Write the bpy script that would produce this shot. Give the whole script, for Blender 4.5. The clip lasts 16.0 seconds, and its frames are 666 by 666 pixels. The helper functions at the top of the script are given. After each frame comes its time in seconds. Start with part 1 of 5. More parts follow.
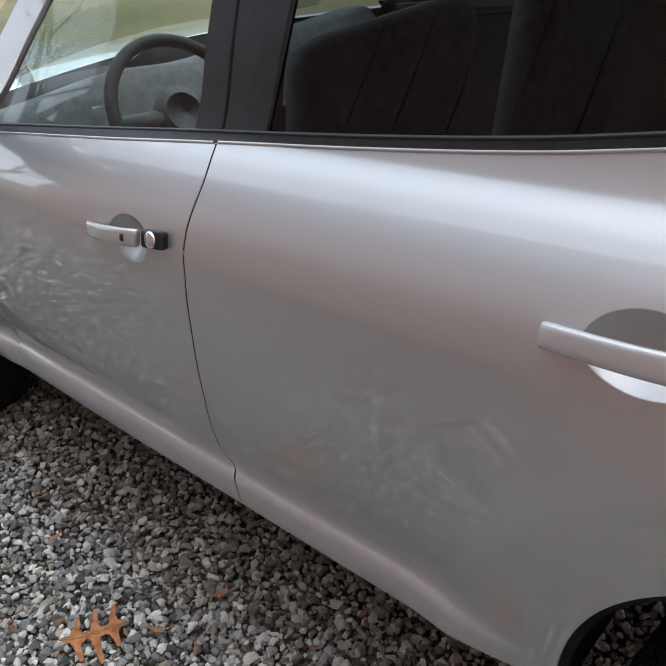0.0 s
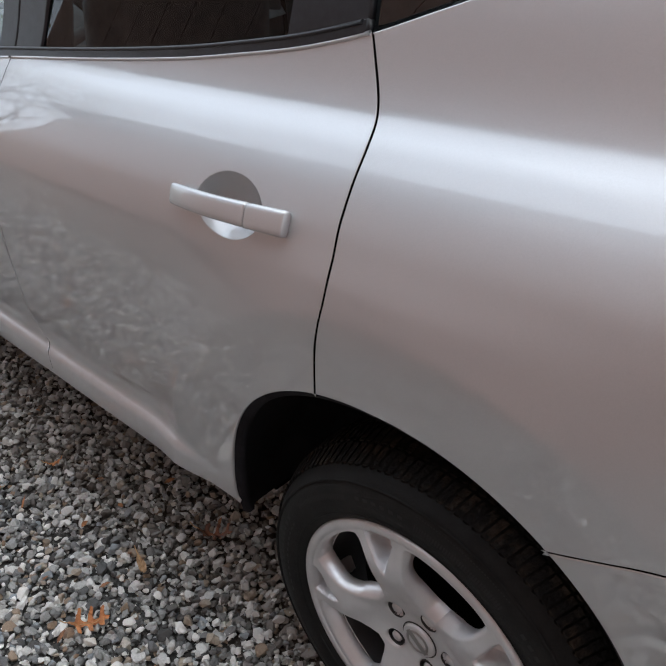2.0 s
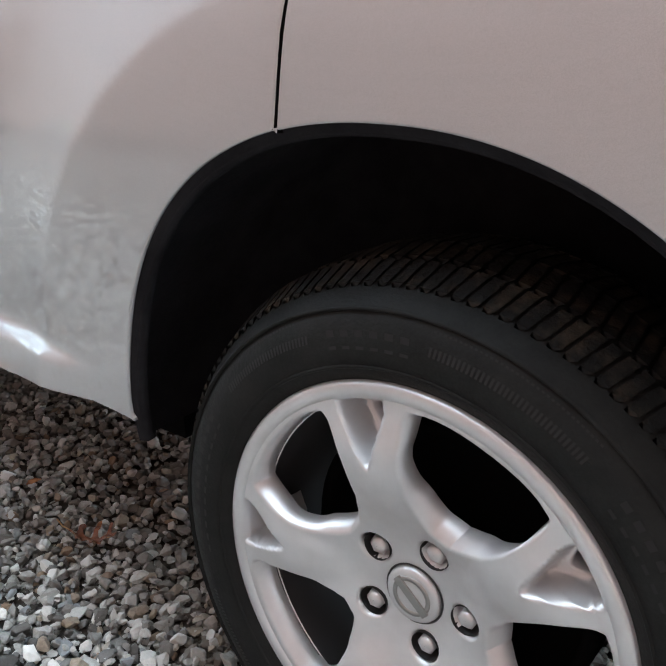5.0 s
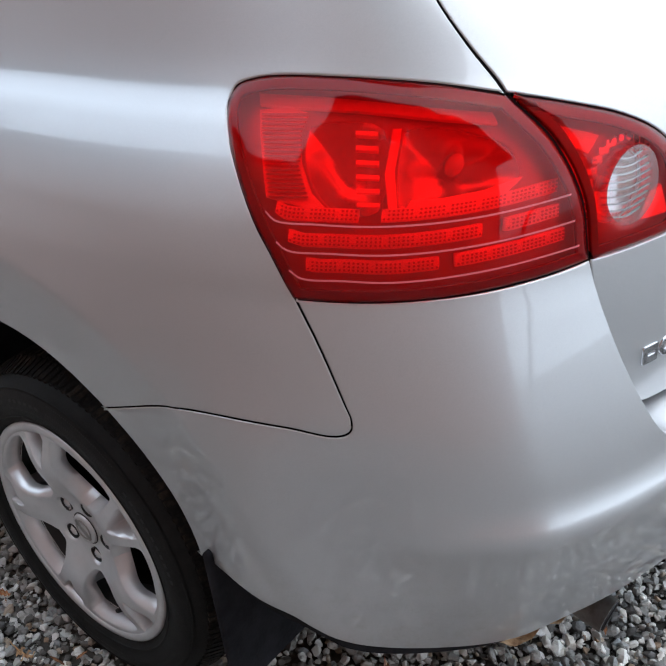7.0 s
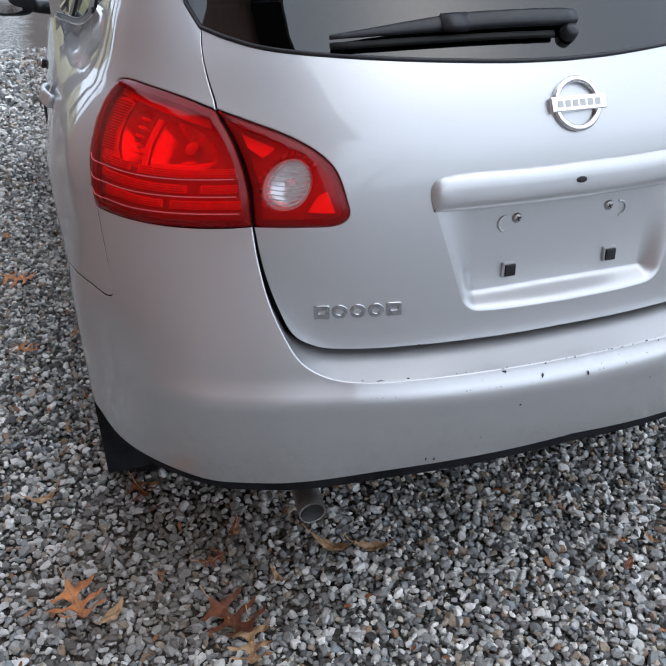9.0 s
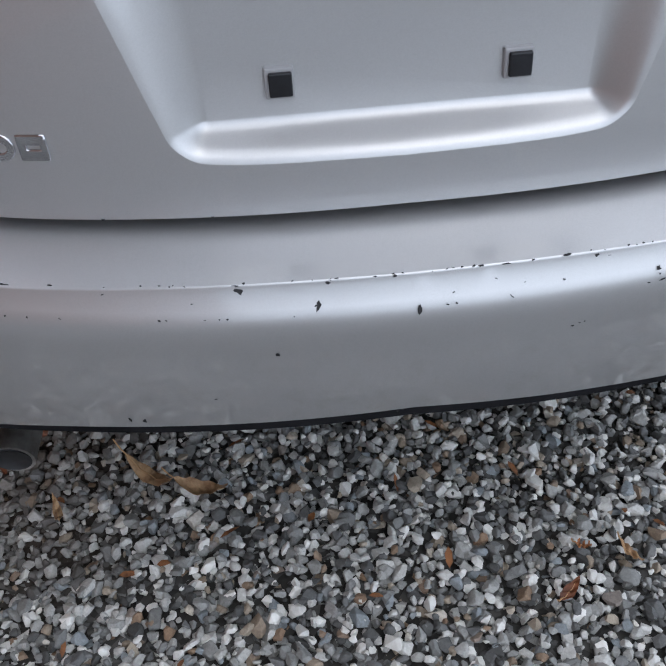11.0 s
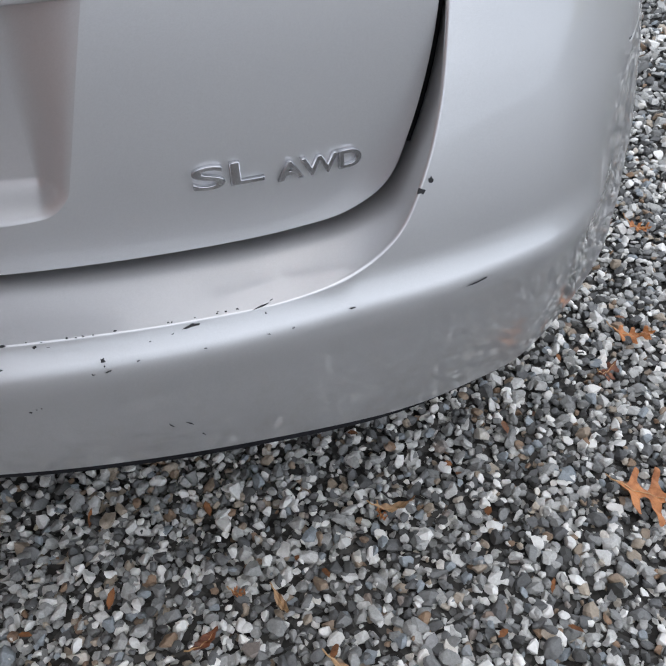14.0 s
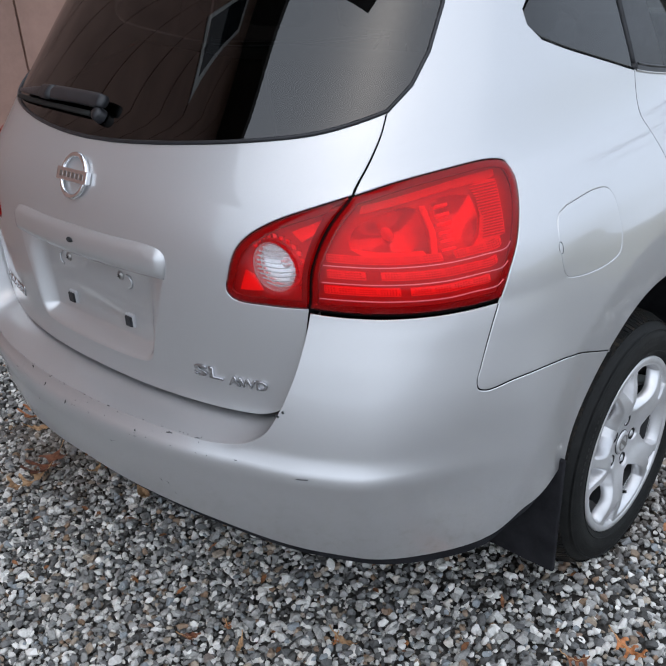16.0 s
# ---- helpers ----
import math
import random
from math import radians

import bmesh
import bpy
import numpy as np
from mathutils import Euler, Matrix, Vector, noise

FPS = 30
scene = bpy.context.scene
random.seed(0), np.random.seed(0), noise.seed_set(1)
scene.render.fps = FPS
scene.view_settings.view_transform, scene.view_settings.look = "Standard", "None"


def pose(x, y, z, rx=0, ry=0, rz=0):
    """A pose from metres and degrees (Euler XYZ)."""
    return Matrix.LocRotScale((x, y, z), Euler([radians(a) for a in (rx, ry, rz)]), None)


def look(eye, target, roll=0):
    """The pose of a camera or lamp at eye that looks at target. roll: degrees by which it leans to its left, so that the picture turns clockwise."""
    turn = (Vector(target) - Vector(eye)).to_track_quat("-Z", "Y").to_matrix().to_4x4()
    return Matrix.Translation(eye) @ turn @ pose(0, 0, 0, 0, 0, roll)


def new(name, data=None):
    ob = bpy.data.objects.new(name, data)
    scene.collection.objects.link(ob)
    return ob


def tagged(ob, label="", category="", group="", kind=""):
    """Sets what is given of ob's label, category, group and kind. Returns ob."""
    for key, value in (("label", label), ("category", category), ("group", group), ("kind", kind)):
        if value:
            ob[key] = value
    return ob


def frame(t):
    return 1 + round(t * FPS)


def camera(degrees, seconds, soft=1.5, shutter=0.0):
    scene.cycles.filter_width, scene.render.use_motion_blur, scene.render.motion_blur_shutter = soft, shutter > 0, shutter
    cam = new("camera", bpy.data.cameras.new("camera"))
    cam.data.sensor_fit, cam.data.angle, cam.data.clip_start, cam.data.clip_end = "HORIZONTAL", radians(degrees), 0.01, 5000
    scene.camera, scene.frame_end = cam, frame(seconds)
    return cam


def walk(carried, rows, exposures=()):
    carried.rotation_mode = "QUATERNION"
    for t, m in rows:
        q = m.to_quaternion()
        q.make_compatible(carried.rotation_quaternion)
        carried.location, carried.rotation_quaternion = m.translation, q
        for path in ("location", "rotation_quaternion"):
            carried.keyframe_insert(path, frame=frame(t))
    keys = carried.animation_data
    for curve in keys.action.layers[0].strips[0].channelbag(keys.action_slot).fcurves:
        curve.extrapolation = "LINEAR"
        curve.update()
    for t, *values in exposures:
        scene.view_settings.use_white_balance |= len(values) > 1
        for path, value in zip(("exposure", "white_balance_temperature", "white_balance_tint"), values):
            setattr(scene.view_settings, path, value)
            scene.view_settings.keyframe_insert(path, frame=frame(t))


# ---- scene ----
cam = camera(43.62, 16.0, soft=1.5)
walk(cam, [
    (0.0, pose(0.0189, -1.5648, 1.4463, 61.276, 7.718, 42.768)),
    (0.5, pose(0.2447, -1.6426, 1.4561, 61.066, 7.881, 43.184)),
    (1.0, pose(0.4192, -1.7093, 1.4664, 61.408, 6.073, 44.386)),
    (1.5, pose(0.4735, -1.6442, 1.4419, 61.398, 5.790, 44.476)),
    (2.0, pose(0.5900, -1.5012, 1.3855, 60.042, 5.459, 44.179)),
    (2.5, pose(0.7054, -1.4465, 1.3597, 58.665, 5.921, 43.271)),
    (3.0, pose(0.7349, -1.4726, 1.3350, 56.740, 5.904, 42.180)),
    (3.2, pose(0.7228, -1.4977, 1.3187, 55.116, 5.716, 41.625)),
    (5.3, pose(0.3508, -1.4025, 0.8237, 71.100, 0.775, 38.112)),
    (5.5, pose(0.3671, -1.3916, 0.8417, 71.229, 0.757, 38.188)),
    (6.0, pose(0.5263, -1.4067, 1.0226, 66.865, 3.309, 34.579)),
    (6.5, pose(0.8051, -1.5021, 1.2543, 60.454, 4.301, 30.939)),
    (7.0, pose(1.1265, -1.4341, 1.3126, 61.544, 4.394, 38.050)),
    (7.5, pose(1.4196, -1.3541, 1.3493, 62.270, 3.724, 46.834)),
    (8.0, pose(1.7395, -1.3649, 1.3900, 62.949, 1.903, 57.244)),
    (8.5, pose(1.9744, -1.1944, 1.4183, 63.302, 1.926, 63.882)),
    (9.0, pose(2.1508, -0.9010, 1.3818, 63.900, 1.149, 70.678)),
    (9.5, pose(2.0532, -0.5923, 1.3050, 60.929, 1.219, 73.637)),
    (10.0, pose(1.9262, -0.3395, 1.2991, 56.413, 1.969, 77.119)),
    (10.2, pose(1.8645, -0.2320, 1.2652, 55.182, 2.283, 79.469)),
    (12.5, pose(1.3680, 0.0213, 0.9288, 48.446, 4.651, 87.649)),
    (13.0, pose(1.3737, 0.2115, 0.9546, 48.114, 5.250, 86.129)),
    (13.5, pose(1.4204, 0.3321, 1.0142, 48.275, 3.929, 86.664)),
    (14.0, pose(1.5803, 0.4654, 1.1482, 49.329, 3.134, 87.932)),
    (14.5, pose(1.6770, 0.6905, 1.3108, 54.635, 3.869, 99.897)),
    (15.0, pose(1.7761, 0.9416, 1.4367, 58.797, 3.929, 111.820)),
    (15.5, pose(1.8383, 1.2510, 1.4867, 62.089, 3.367, 121.455)),
    (16.0, pose(1.7363, 1.5482, 1.5170, 64.048, 3.250, 132.476)),
], exposures=[(0, 1.8, 6600, 7), (1, 1.92, 6600, 7), (2, 1.85, 6600, 7), (3.2, 1.95, 6600, 7), (5.5, 2.95, 6250, 0), (6, 2.65, 6450, 3), (6.5, 2.15, 6400, 5), (7.5, 1.7, 6200, 6), (9, 1.5, 6200, 8), (10, 1.35, 6300, 9), (12.5, 1.25, 6300, 9), (14.5, 1.25, 6650, 10), (16, 1.2, 6400, 9)])

# ---------------------------------------------------------------- world and light
world = bpy.data.worlds.new("sky")
scene.world = world
world.use_nodes = True
wn = world.node_tree.nodes
wl = world.node_tree.links
sky = wn.new("ShaderNodeTexSky")
sky.sky_type = "NISHITA"
sky.sun_disc = False
sky.sun_elevation = radians(67)
sky.sun_rotation = radians(55)
sky.air_density, sky.dust_density, sky.ozone_density = 1.0, 4.0, 1.0
wn["Background"].inputs["Strength"].default_value = 0.15
haze = wn.new("ShaderNodeHueSaturation")
haze.inputs["Saturation"].default_value = 0.75
wl.new(sky.outputs["Color"], haze.inputs["Color"])
cloud = wn.new("ShaderNodeMix")
cloud.data_type = "RGBA"
cloud.inputs["Factor"].default_value = 0.86
cloud.inputs[7].default_value = (3.3, 3.7, 4.35, 1)
wl.new(haze.outputs["Color"], cloud.inputs[6])
wl.new(cloud.outputs[2], wn["Background"].inputs["Color"])
sun = new("sun", bpy.data.lights.new("sun", "SUN"))
sun.data.energy, sun.data.angle, sun.data.color = 0.3, radians(125), (1.0, 0.98, 0.96)
sun.matrix_world = look((2.4, 1.6, 7), (0, 0, 0))


# ---------------------------------------------------------------- materials
def material(name, base=(0.5, 0.5, 0.5), rough=0.5, metal=0.0, coat=0.0, coat_rough=0.03, spec=0.5):
    m = bpy.data.materials.new(name)
    m.use_nodes = True
    b = m.node_tree.nodes["Principled BSDF"]
    b.inputs["Base Color"].default_value = (*base, 1)
    b.inputs["Roughness"].default_value = rough
    b.inputs["Metallic"].default_value = metal
    b.inputs["Coat Weight"].default_value = coat
    b.inputs["Coat Roughness"].default_value = coat_rough
    b.inputs["Specular IOR Level"].default_value = spec
    return m


def node(m, kind, **values):
    n = m.node_tree.nodes.new(kind)
    for key, value in values.items():
        if key in n.inputs:
            n.inputs[key].default_value = value
    return n


def link(m, a, out, b, inp):
    m.node_tree.links.new(a.outputs[out], b.inputs[inp])


def ramp(m, stops):
    r = m.node_tree.nodes.new("ShaderNodeValToRGB")
    while len(r.color_ramp.elements) < len(stops):
        r.color_ramp.elements.new(0.5)
    for e, (p, c) in zip(r.color_ramp.elements, stops):
        e.position, e.color = p, (*c, 1)
    return r


def mottled(name, dark, light, scale, rough=0.6, metal=0.0, bump=0.0, bump_scale=80.0, coat=0.0, spec=0.5, spread=(0.35, 0.65)):
    """Colour that wanders between two tones at two scales, with fine relief."""
    m = material(name, light, rough, metal, coat, spec=spec)
    b = m.node_tree.nodes["Principled BSDF"]
    co = node(m, "ShaderNodeTexCoord")
    n1 = node(m, "ShaderNodeTexNoise", Scale=scale, Detail=6.0, Roughness=0.65)
    link(m, co, "Object", n1, "Vector")
    r = ramp(m, [(spread[0], dark), (spread[1], light)])
    link(m, n1, "Fac", r, "Fac")
    link(m, r, "Color", b, "Base Color")
    n2 = node(m, "ShaderNodeTexNoise", Scale=bump_scale, Detail=5.0)
    link(m, co, "Object", n2, "Vector")
    if bump:
        bp = node(m, "ShaderNodeBump", Strength=bump, Distance=0.004)
        link(m, n2, "Fac", bp, "Height")
        link(m, bp, "Normal", b, "Normal")
    mp = node(m, "ShaderNodeMapRange")
    mp.inputs["To Min"].default_value = max(rough - 0.1, 0.02)
    mp.inputs["To Max"].default_value = min(rough + 0.12, 1.0)
    link(m, n2, "Fac", mp, "Value")
    link(m, mp, "Result", b, "Roughness")
    return m


def paint_material():
    m = material("silver_paint", (0.55, 0.55, 0.56), 0.41, 0.70, 1.0, 0.02)
    b = m.node_tree.nodes["Principled BSDF"]
    b.inputs["Coat IOR"].default_value = 1.62
    co = node(m, "ShaderNodeTexCoord")
    fl = node(m, "ShaderNodeTexVoronoi", Scale=2600.0)
    link(m, co, "Object", fl, "Vector")
    r = ramp(m, [(0.0, (0.44, 0.44, 0.445)), (1.0, (0.58, 0.58, 0.59))])
    link(m, fl, "Color", r, "Fac")
    # road dust low on the body
    spots = node(m, "ShaderNodeTexNoise", Scale=38.0, Detail=7.0, Roughness=0.75)
    link(m, co, "Object", spots, "Vector")
    low = node(m, "ShaderNodeSeparateXYZ")
    link(m, co, "Object", low, "Vector")
    spray = node(m, "ShaderNodeMapRange")
    for key, value in (("From Min", 0.62), ("From Max", 0.36), ("To Min", 0.0), ("To Max", 0.8)):
        spray.inputs[key].default_value = value
    link(m, low, "Z", spray, "Value")
    spot_range = node(m, "ShaderNodeMapRange")
    spot_range.inputs["From Min"].default_value, spot_range.inputs["From Max"].default_value = 0.5, 0.75
    link(m, spots, "Fac", spot_range, "Value")
    times = node(m, "ShaderNodeMath")
    times.operation = "MULTIPLY"
    link(m, spray, "Result", times, 0)
    link(m, spot_range, "Result", times, 1)
    dusty = m.node_tree.nodes.new("ShaderNodeMix")
    dusty.data_type = "RGBA"
    dusty.inputs[7].default_value = (0.36, 0.34, 0.31, 1)
    link(m, times, 0, dusty, "Factor")
    link(m, r, "Color", dusty, 6)
    link(m, dusty, 2, b, "Base Color")
    less = node(m, "ShaderNodeMapRange")
    less.inputs["To Min"].default_value, less.inputs["To Max"].default_value = 1.0, 0.3
    link(m, times, 0, less, "Value")
    link(m, less, "Result", b, "Coat Weight")
    film = node(m, "ShaderNodeTexNoise", Scale=5.0, Detail=8.0, Roughness=0.7)
    link(m, co, "Object", film, "Vector")
    mp = node(m, "ShaderNodeMapRange")
    mp.inputs["From Min"].default_value, mp.inputs["From Max"].default_value = 0.35, 0.75
    mp.inputs["To Min"].default_value, mp.inputs["To Max"].default_value = 0.005, 0.04
    link(m, film, "Fac", mp, "Value")
    link(m, mp, "Result", b, "Coat Roughness")
    return m


def gloss_share(m, ior):
    """How much a thin pane mirrors, the same from both of its faces."""
    f0 = ((ior - 1) / (ior + 1)) ** 2
    lw = node(m, "ShaderNodeLayerWeight", Blend=0.5)
    p = node(m, "ShaderNodeMath")
    p.operation = "POWER"
    link(m, lw, "Facing", p, 0)
    p.inputs[1].default_value = 5.0
    q = node(m, "ShaderNodeMath")
    q.operation = "MULTIPLY_ADD"
    link(m, p, 0, q, 0)
    q.inputs[1].default_value, q.inputs[2].default_value = 1 - f0, f0
    return q


def lens_material(name, tint, body_tone, share, ior=1.5):
    """Moulded lamp plastic: part clear tinted, part milky."""
    m = bpy.data.materials.new(name)
    m.use_nodes = True
    nt = m.node_tree
    nt.nodes.remove(nt.nodes["Principled BSDF"])
    tr = node(m, "ShaderNodeBsdfTransparent", Color=(*tint, 1))
    df = node(m, "ShaderNodeBsdfDiffuse", Color=(*body_tone, 1))
    inner_mix = node(m, "ShaderNodeMixShader")
    inner_mix.inputs[0].default_value = share
    link(m, tr, "BSDF", inner_mix, 1)
    link(m, df, "BSDF", inner_mix, 2)
    gl = node(m, "ShaderNodeBsdfGlossy", Roughness=0.02)
    mx = node(m, "ShaderNodeMixShader")
    link(m, gloss_share(m, ior), 0, mx, 0)
    link(m, inner_mix, "Shader", mx, 1)
    link(m, gl, "BSDF", mx, 2)
    link(m, mx, "Shader", nt.nodes["Material Output"], "Surface")
    return m


def glass_material(name, tint, ior=1.5):
    m = bpy.data.materials.new(name)
    m.use_nodes = True
    nt = m.node_tree
    nt.nodes.remove(nt.nodes["Principled BSDF"])
    tr = node(m, "ShaderNodeBsdfTransparent", Color=(*tint, 1))
    gl = node(m, "ShaderNodeBsdfGlossy", Roughness=0.0)
    mx = node(m, "ShaderNodeMixShader")
    link(m, gloss_share(m, ior), 0, mx, 0)
    link(m, tr, "BSDF", mx, 1)
    link(m, gl, "BSDF", mx, 2)
    link(m, mx, "Shader", nt.nodes["Material Output"], "Surface")
    return m


PAINT = paint_material()
BLACK_TRIM = mottled("black_trim", (0.011, 0.011, 0.013), (0.02, 0.021, 0.025), 40, 0.34, bump=0.05, bump_scale=900, spec=0.35)
# near-black that stands for shade in gaps, inside the body and underneath
SHADE_BLACK = material("shade_black", (0.004, 0.004, 0.004), 1.0, spec=0.02)
LINER = mottled("dark_plastic_liner", (0.011, 0.011, 0.013), (0.022, 0.022, 0.025), 12, 0.9, bump=0.2, bump_scale=200, spec=0.1)
TREAD = mottled("muddy_tread", (0.006, 0.006, 0.006), (0.05, 0.038, 0.026), 26, 0.8, bump=0.5, bump_scale=160, spec=0.25, spread=(0.48, 0.75))
RUBBER = mottled("tyre_rubber", (0.005, 0.0055, 0.0055), (0.0115, 0.012, 0.0115), 24, 0.62, bump=0.15, bump_scale=300, spec=0.22)
RUBBER_MARK = material("raised_rubber", (0.012, 0.012, 0.012), 0.6, spec=0.3)
ALLOY = mottled("alloy_silver", (0.60, 0.60, 0.61), (0.69, 0.69, 0.70), 12, 0.42, 0.7, bump_scale=9, coat=0.35)
CHROME = material("chrome", (0.82, 0.82, 0.84), 0.06, 1.0)
# wheel steel darkened to stand for shade deep in the wheel
SHADED_STEEL = material("shaded_wheel_steel", (0.05, 0.05, 0.052), 0.55, 0.6)
BADGE = material("badge_chrome", (0.5, 0.5, 0.52), 0.12, 1.0)
STEEL = material("dull_steel", (0.35, 0.34, 0.33), 0.4, 1.0)
PIPE = mottled("weathered_steel", (0.20, 0.185, 0.17), (0.40, 0.385, 0.365), 30, 0.5, 0.35, bump=0.1)
CLEAR_GLASS = glass_material("clear_glass", (0.72, 0.78, 0.76))
TINTED_GLASS = glass_material("tinted_glass", (0.05, 0.055, 0.062), 1.8)
RED_LENS = lens_material("red_lens", (0.99, 0.025, 0.03), (0.95, 0.008, 0.012), 0.10, 1.38)
WHITE_LENS = lens_material("white_lens", (0.95, 0.96, 0.97), (0.8, 0.82, 0.83), 0.14, 1.5)
SIDE_GLASS = glass_material("side_glass", (0.2, 0.23, 0.24), 1.4)
def prism_material():
    """Mirrored lamp facets with fine prism ribs that lean up to the sky."""
    m = material("lamp_reflector", (0.97, 0.97, 0.97), 0.3, 0.25)
    co = node(m, "ShaderNodeTexCoord")
    wv = node(m, "ShaderNodeTexWave", Scale=72.0)
    wv.bands_direction, wv.wave_profile = "Z", "SAW"
    link(m, co, "Object", wv, "Vector")
    bp = node(m, "ShaderNodeBump", Strength=1.0, Distance=0.0026)
    bp.invert = True
    link(m, wv, "Fac", bp, "Height")
    link(m, bp, "Normal", m.node_tree.nodes["Principled BSDF"], "Normal")
    return m


LAMP_SILVER = prism_material()
FLUTE = material("clear_flute", (0.45, 0.46, 0.47), 0.15, 0.4)
LAMP_BULB = material("lamp_bulb", (0.9, 0.9, 0.9), 0.3)
LAMP_SHADE = material("lamp_housing_grey", (0.52, 0.52, 0.52), 0.35, 0.3)
LAMP_DISH = material("lamp_mirror", (0.86, 0.86, 0.87), 0.2, 0.8)
DARK_RED = material("dark_red_rim", (0.10, 0.004, 0.006), 0.25)
CHIP = material("paint_chip", (0.018, 0.018, 0.02), 0.75)
CABIN = mottled("cabin_grey", (0.09, 0.09, 0.095), (0.15, 0.15, 0.155), 30, 0.7)
CABIN_DARK = mottled("cabin_dark", (0.02, 0.02, 0.021), (0.04, 0.04, 0.04), 30, 0.6)
SIDING = mottled("brown_siding", (0.235, 0.138, 0.106), (0.345, 0.208, 0.162), 3, 0.7, bump=0.2, bump_scale=60)
ROOFING = mottled("dark_roofing", (0.03, 0.028, 0.026), (0.06, 0.055, 0.05), 8, 0.85, bump=0.3)
LEAF = mottled("dry_oak_leaf", (0.11, 0.043, 0.018), (0.36, 0.15, 0.056), 40, 0.6, bump=0.4, bump_scale=300)


def soil_shade_share(m, co, wander=0.2):
    """How far brown earth dusts the stones where the car keeps the rain off, and where house shade is painted in."""
    xyz = node(m, "ShaderNodeSeparateXYZ")
    n = node(m, "ShaderNodeTexNoise", Scale=2.6, Detail=5.0, Roughness=0.6)
    link(m, co, "Object", n, "Vector")
    shift = node(m, "ShaderNodeVectorMath")
    shift.operation = "MULTIPLY_ADD"
    link(m, n, "Color", shift, 0)
    shift.inputs[1].default_value = (2 * wander, 2 * wander, 0)
    off = node(m, "ShaderNodeVectorMath")
    off.operation = "SUBTRACT"
    link(m, co, "Object", off, 0)
    off.inputs[1].default_value = (wander, wander, 0)
    link(m, off, "Vector", shift, 2)
    link(m, shift, "Vector", xyz, "Vector")
    spans = []
    for axis, lo, hi in (("Y", -1.02, -0.80), ("Y", 0.95, 0.75), ("X", 0.25, -0.05)):
        e = node(m, "ShaderNodeMapRange")
        e.inputs["From Min"].default_value, e.inputs["From Max"].default_value = lo, hi
        link(m, xyz, axis, e, "Value")
        spans.append(e)
    last = spans[0]
    for e in spans[1:]:
        t = node(m, "ShaderNodeMath")
        t.operation = "MINIMUM"
        link(m, last, 0, t, 0)
        link(m, e, 0, t, 1)
        last = t
    # strip along the foot of the house: its shade painted into the ground colour
    by_house = node(m, "ShaderNodeMapRange")
    by_house.inputs["From Min"].default_value, by_house.inputs["From Max"].default_value = -1.75, -2.1
    link(m, xyz, "Y", by_house, "Value")
    top = node(m, "ShaderNodeMath")
    top.operation = "MAXIMUM"
    link(m, last, 0, top, 0)
    along = node(m, "ShaderNodeMapRange")
    along.inputs["From Min"].default_value, along.inputs["From Max"].default_value = 0.4, -0.4
    link(m, xyz, "X", along, "Value")
    both = node(m, "ShaderNodeMath")
    both.operation = "MULTIPLY"
    link(m, by_house, 0, both, 0)
    link(m, along, 0, both, 1)
    link(m, both, 0, top, 1)
    # round patch: brown earth on the stones with the house's shade painted in
    spot = node(m, "ShaderNodeVectorMath")
    spot.operation = "DISTANCE"
    link(m, shift, "Vector", spot, 0)
    spot.inputs[1].default_value = (0.5, -0.8, 0)
    round_patch = node(m, "ShaderNodeMapRange")
    round_patch.inputs["From Min"].default_value, round_patch.inputs["From Max"].default_value = 0.5, 0.2
    link(m, spot, "Value", round_patch, "Value")
    whole = node(m, "ShaderNodeMath")
    whole.operation = "MAXIMUM"
    link(m, top, 0, whole, 0)
    link(m, round_patch, 0, whole, 1)
    return whole


def stone_material():
    m = material("crushed_stone", (0.3, 0.3, 0.3), 0.72)
    b = m.node_tree.nodes["Principled BSDF"]
    g = node(m, "ShaderNodeNewGeometry")
    r = ramp(m, [(0.0, (0.055, 0.054, 0.051)), (0.14, (0.12, 0.121, 0.12)), (0.32, (0.23, 0.231, 0.223)), (0.51, (0.40, 0.397, 0.378)),
                 (0.68, (0.60, 0.592, 0.565)), (0.83, (0.82, 0.805, 0.765)), (0.86, (0.40, 0.345, 0.275)), (0.90, (0.28, 0.225, 0.17)), (0.935, (0.24, 0.15, 0.09)), (0.96, (0.25, 0.275, 0.29))])
    link(m, g, "Random Per Island", r, "Fac")
    co = node(m, "ShaderNodeTexCoord")
    n = node(m, "ShaderNodeTexNoise", Scale=230.0, Detail=6.0, Roughness=0.75)
    link(m, co, "Object", n, "Vector")
    mul = m.node_tree.nodes.new("ShaderNodeMix")
    mul.data_type, mul.blend_type = "RGBA", "OVERLAY"
    mul.inputs["Factor"].default_value = 0.62
    link(m, r, "Color", mul, 6)
    link(m, n, "Fac", mul, 7)
    dirt_shade = m.node_tree.nodes.new("ShaderNodeMix")
    dirt_shade.data_type = "RGBA"
    dirt_shade.inputs[7].default_value = (0.155, 0.112, 0.08, 1)
    share = node(m, "ShaderNodeMath")
    share.operation = "MULTIPLY"
    link(m, soil_shade_share(m, co), 0, share, 0)
    share.inputs[1].default_value = 0.48
    link(m, share, 0, dirt_shade, "Factor")
    link(m, mul, 2, dirt_shade, 6)
    link(m, dirt_shade, 2, b, "Base Color")
    bp = node(m, "ShaderNodeBump", Strength=0.7, Distance=0.0016)
    link(m, n, "Fac", bp, "Height")
    link(m, bp, "Normal", b, "Normal")
    return m


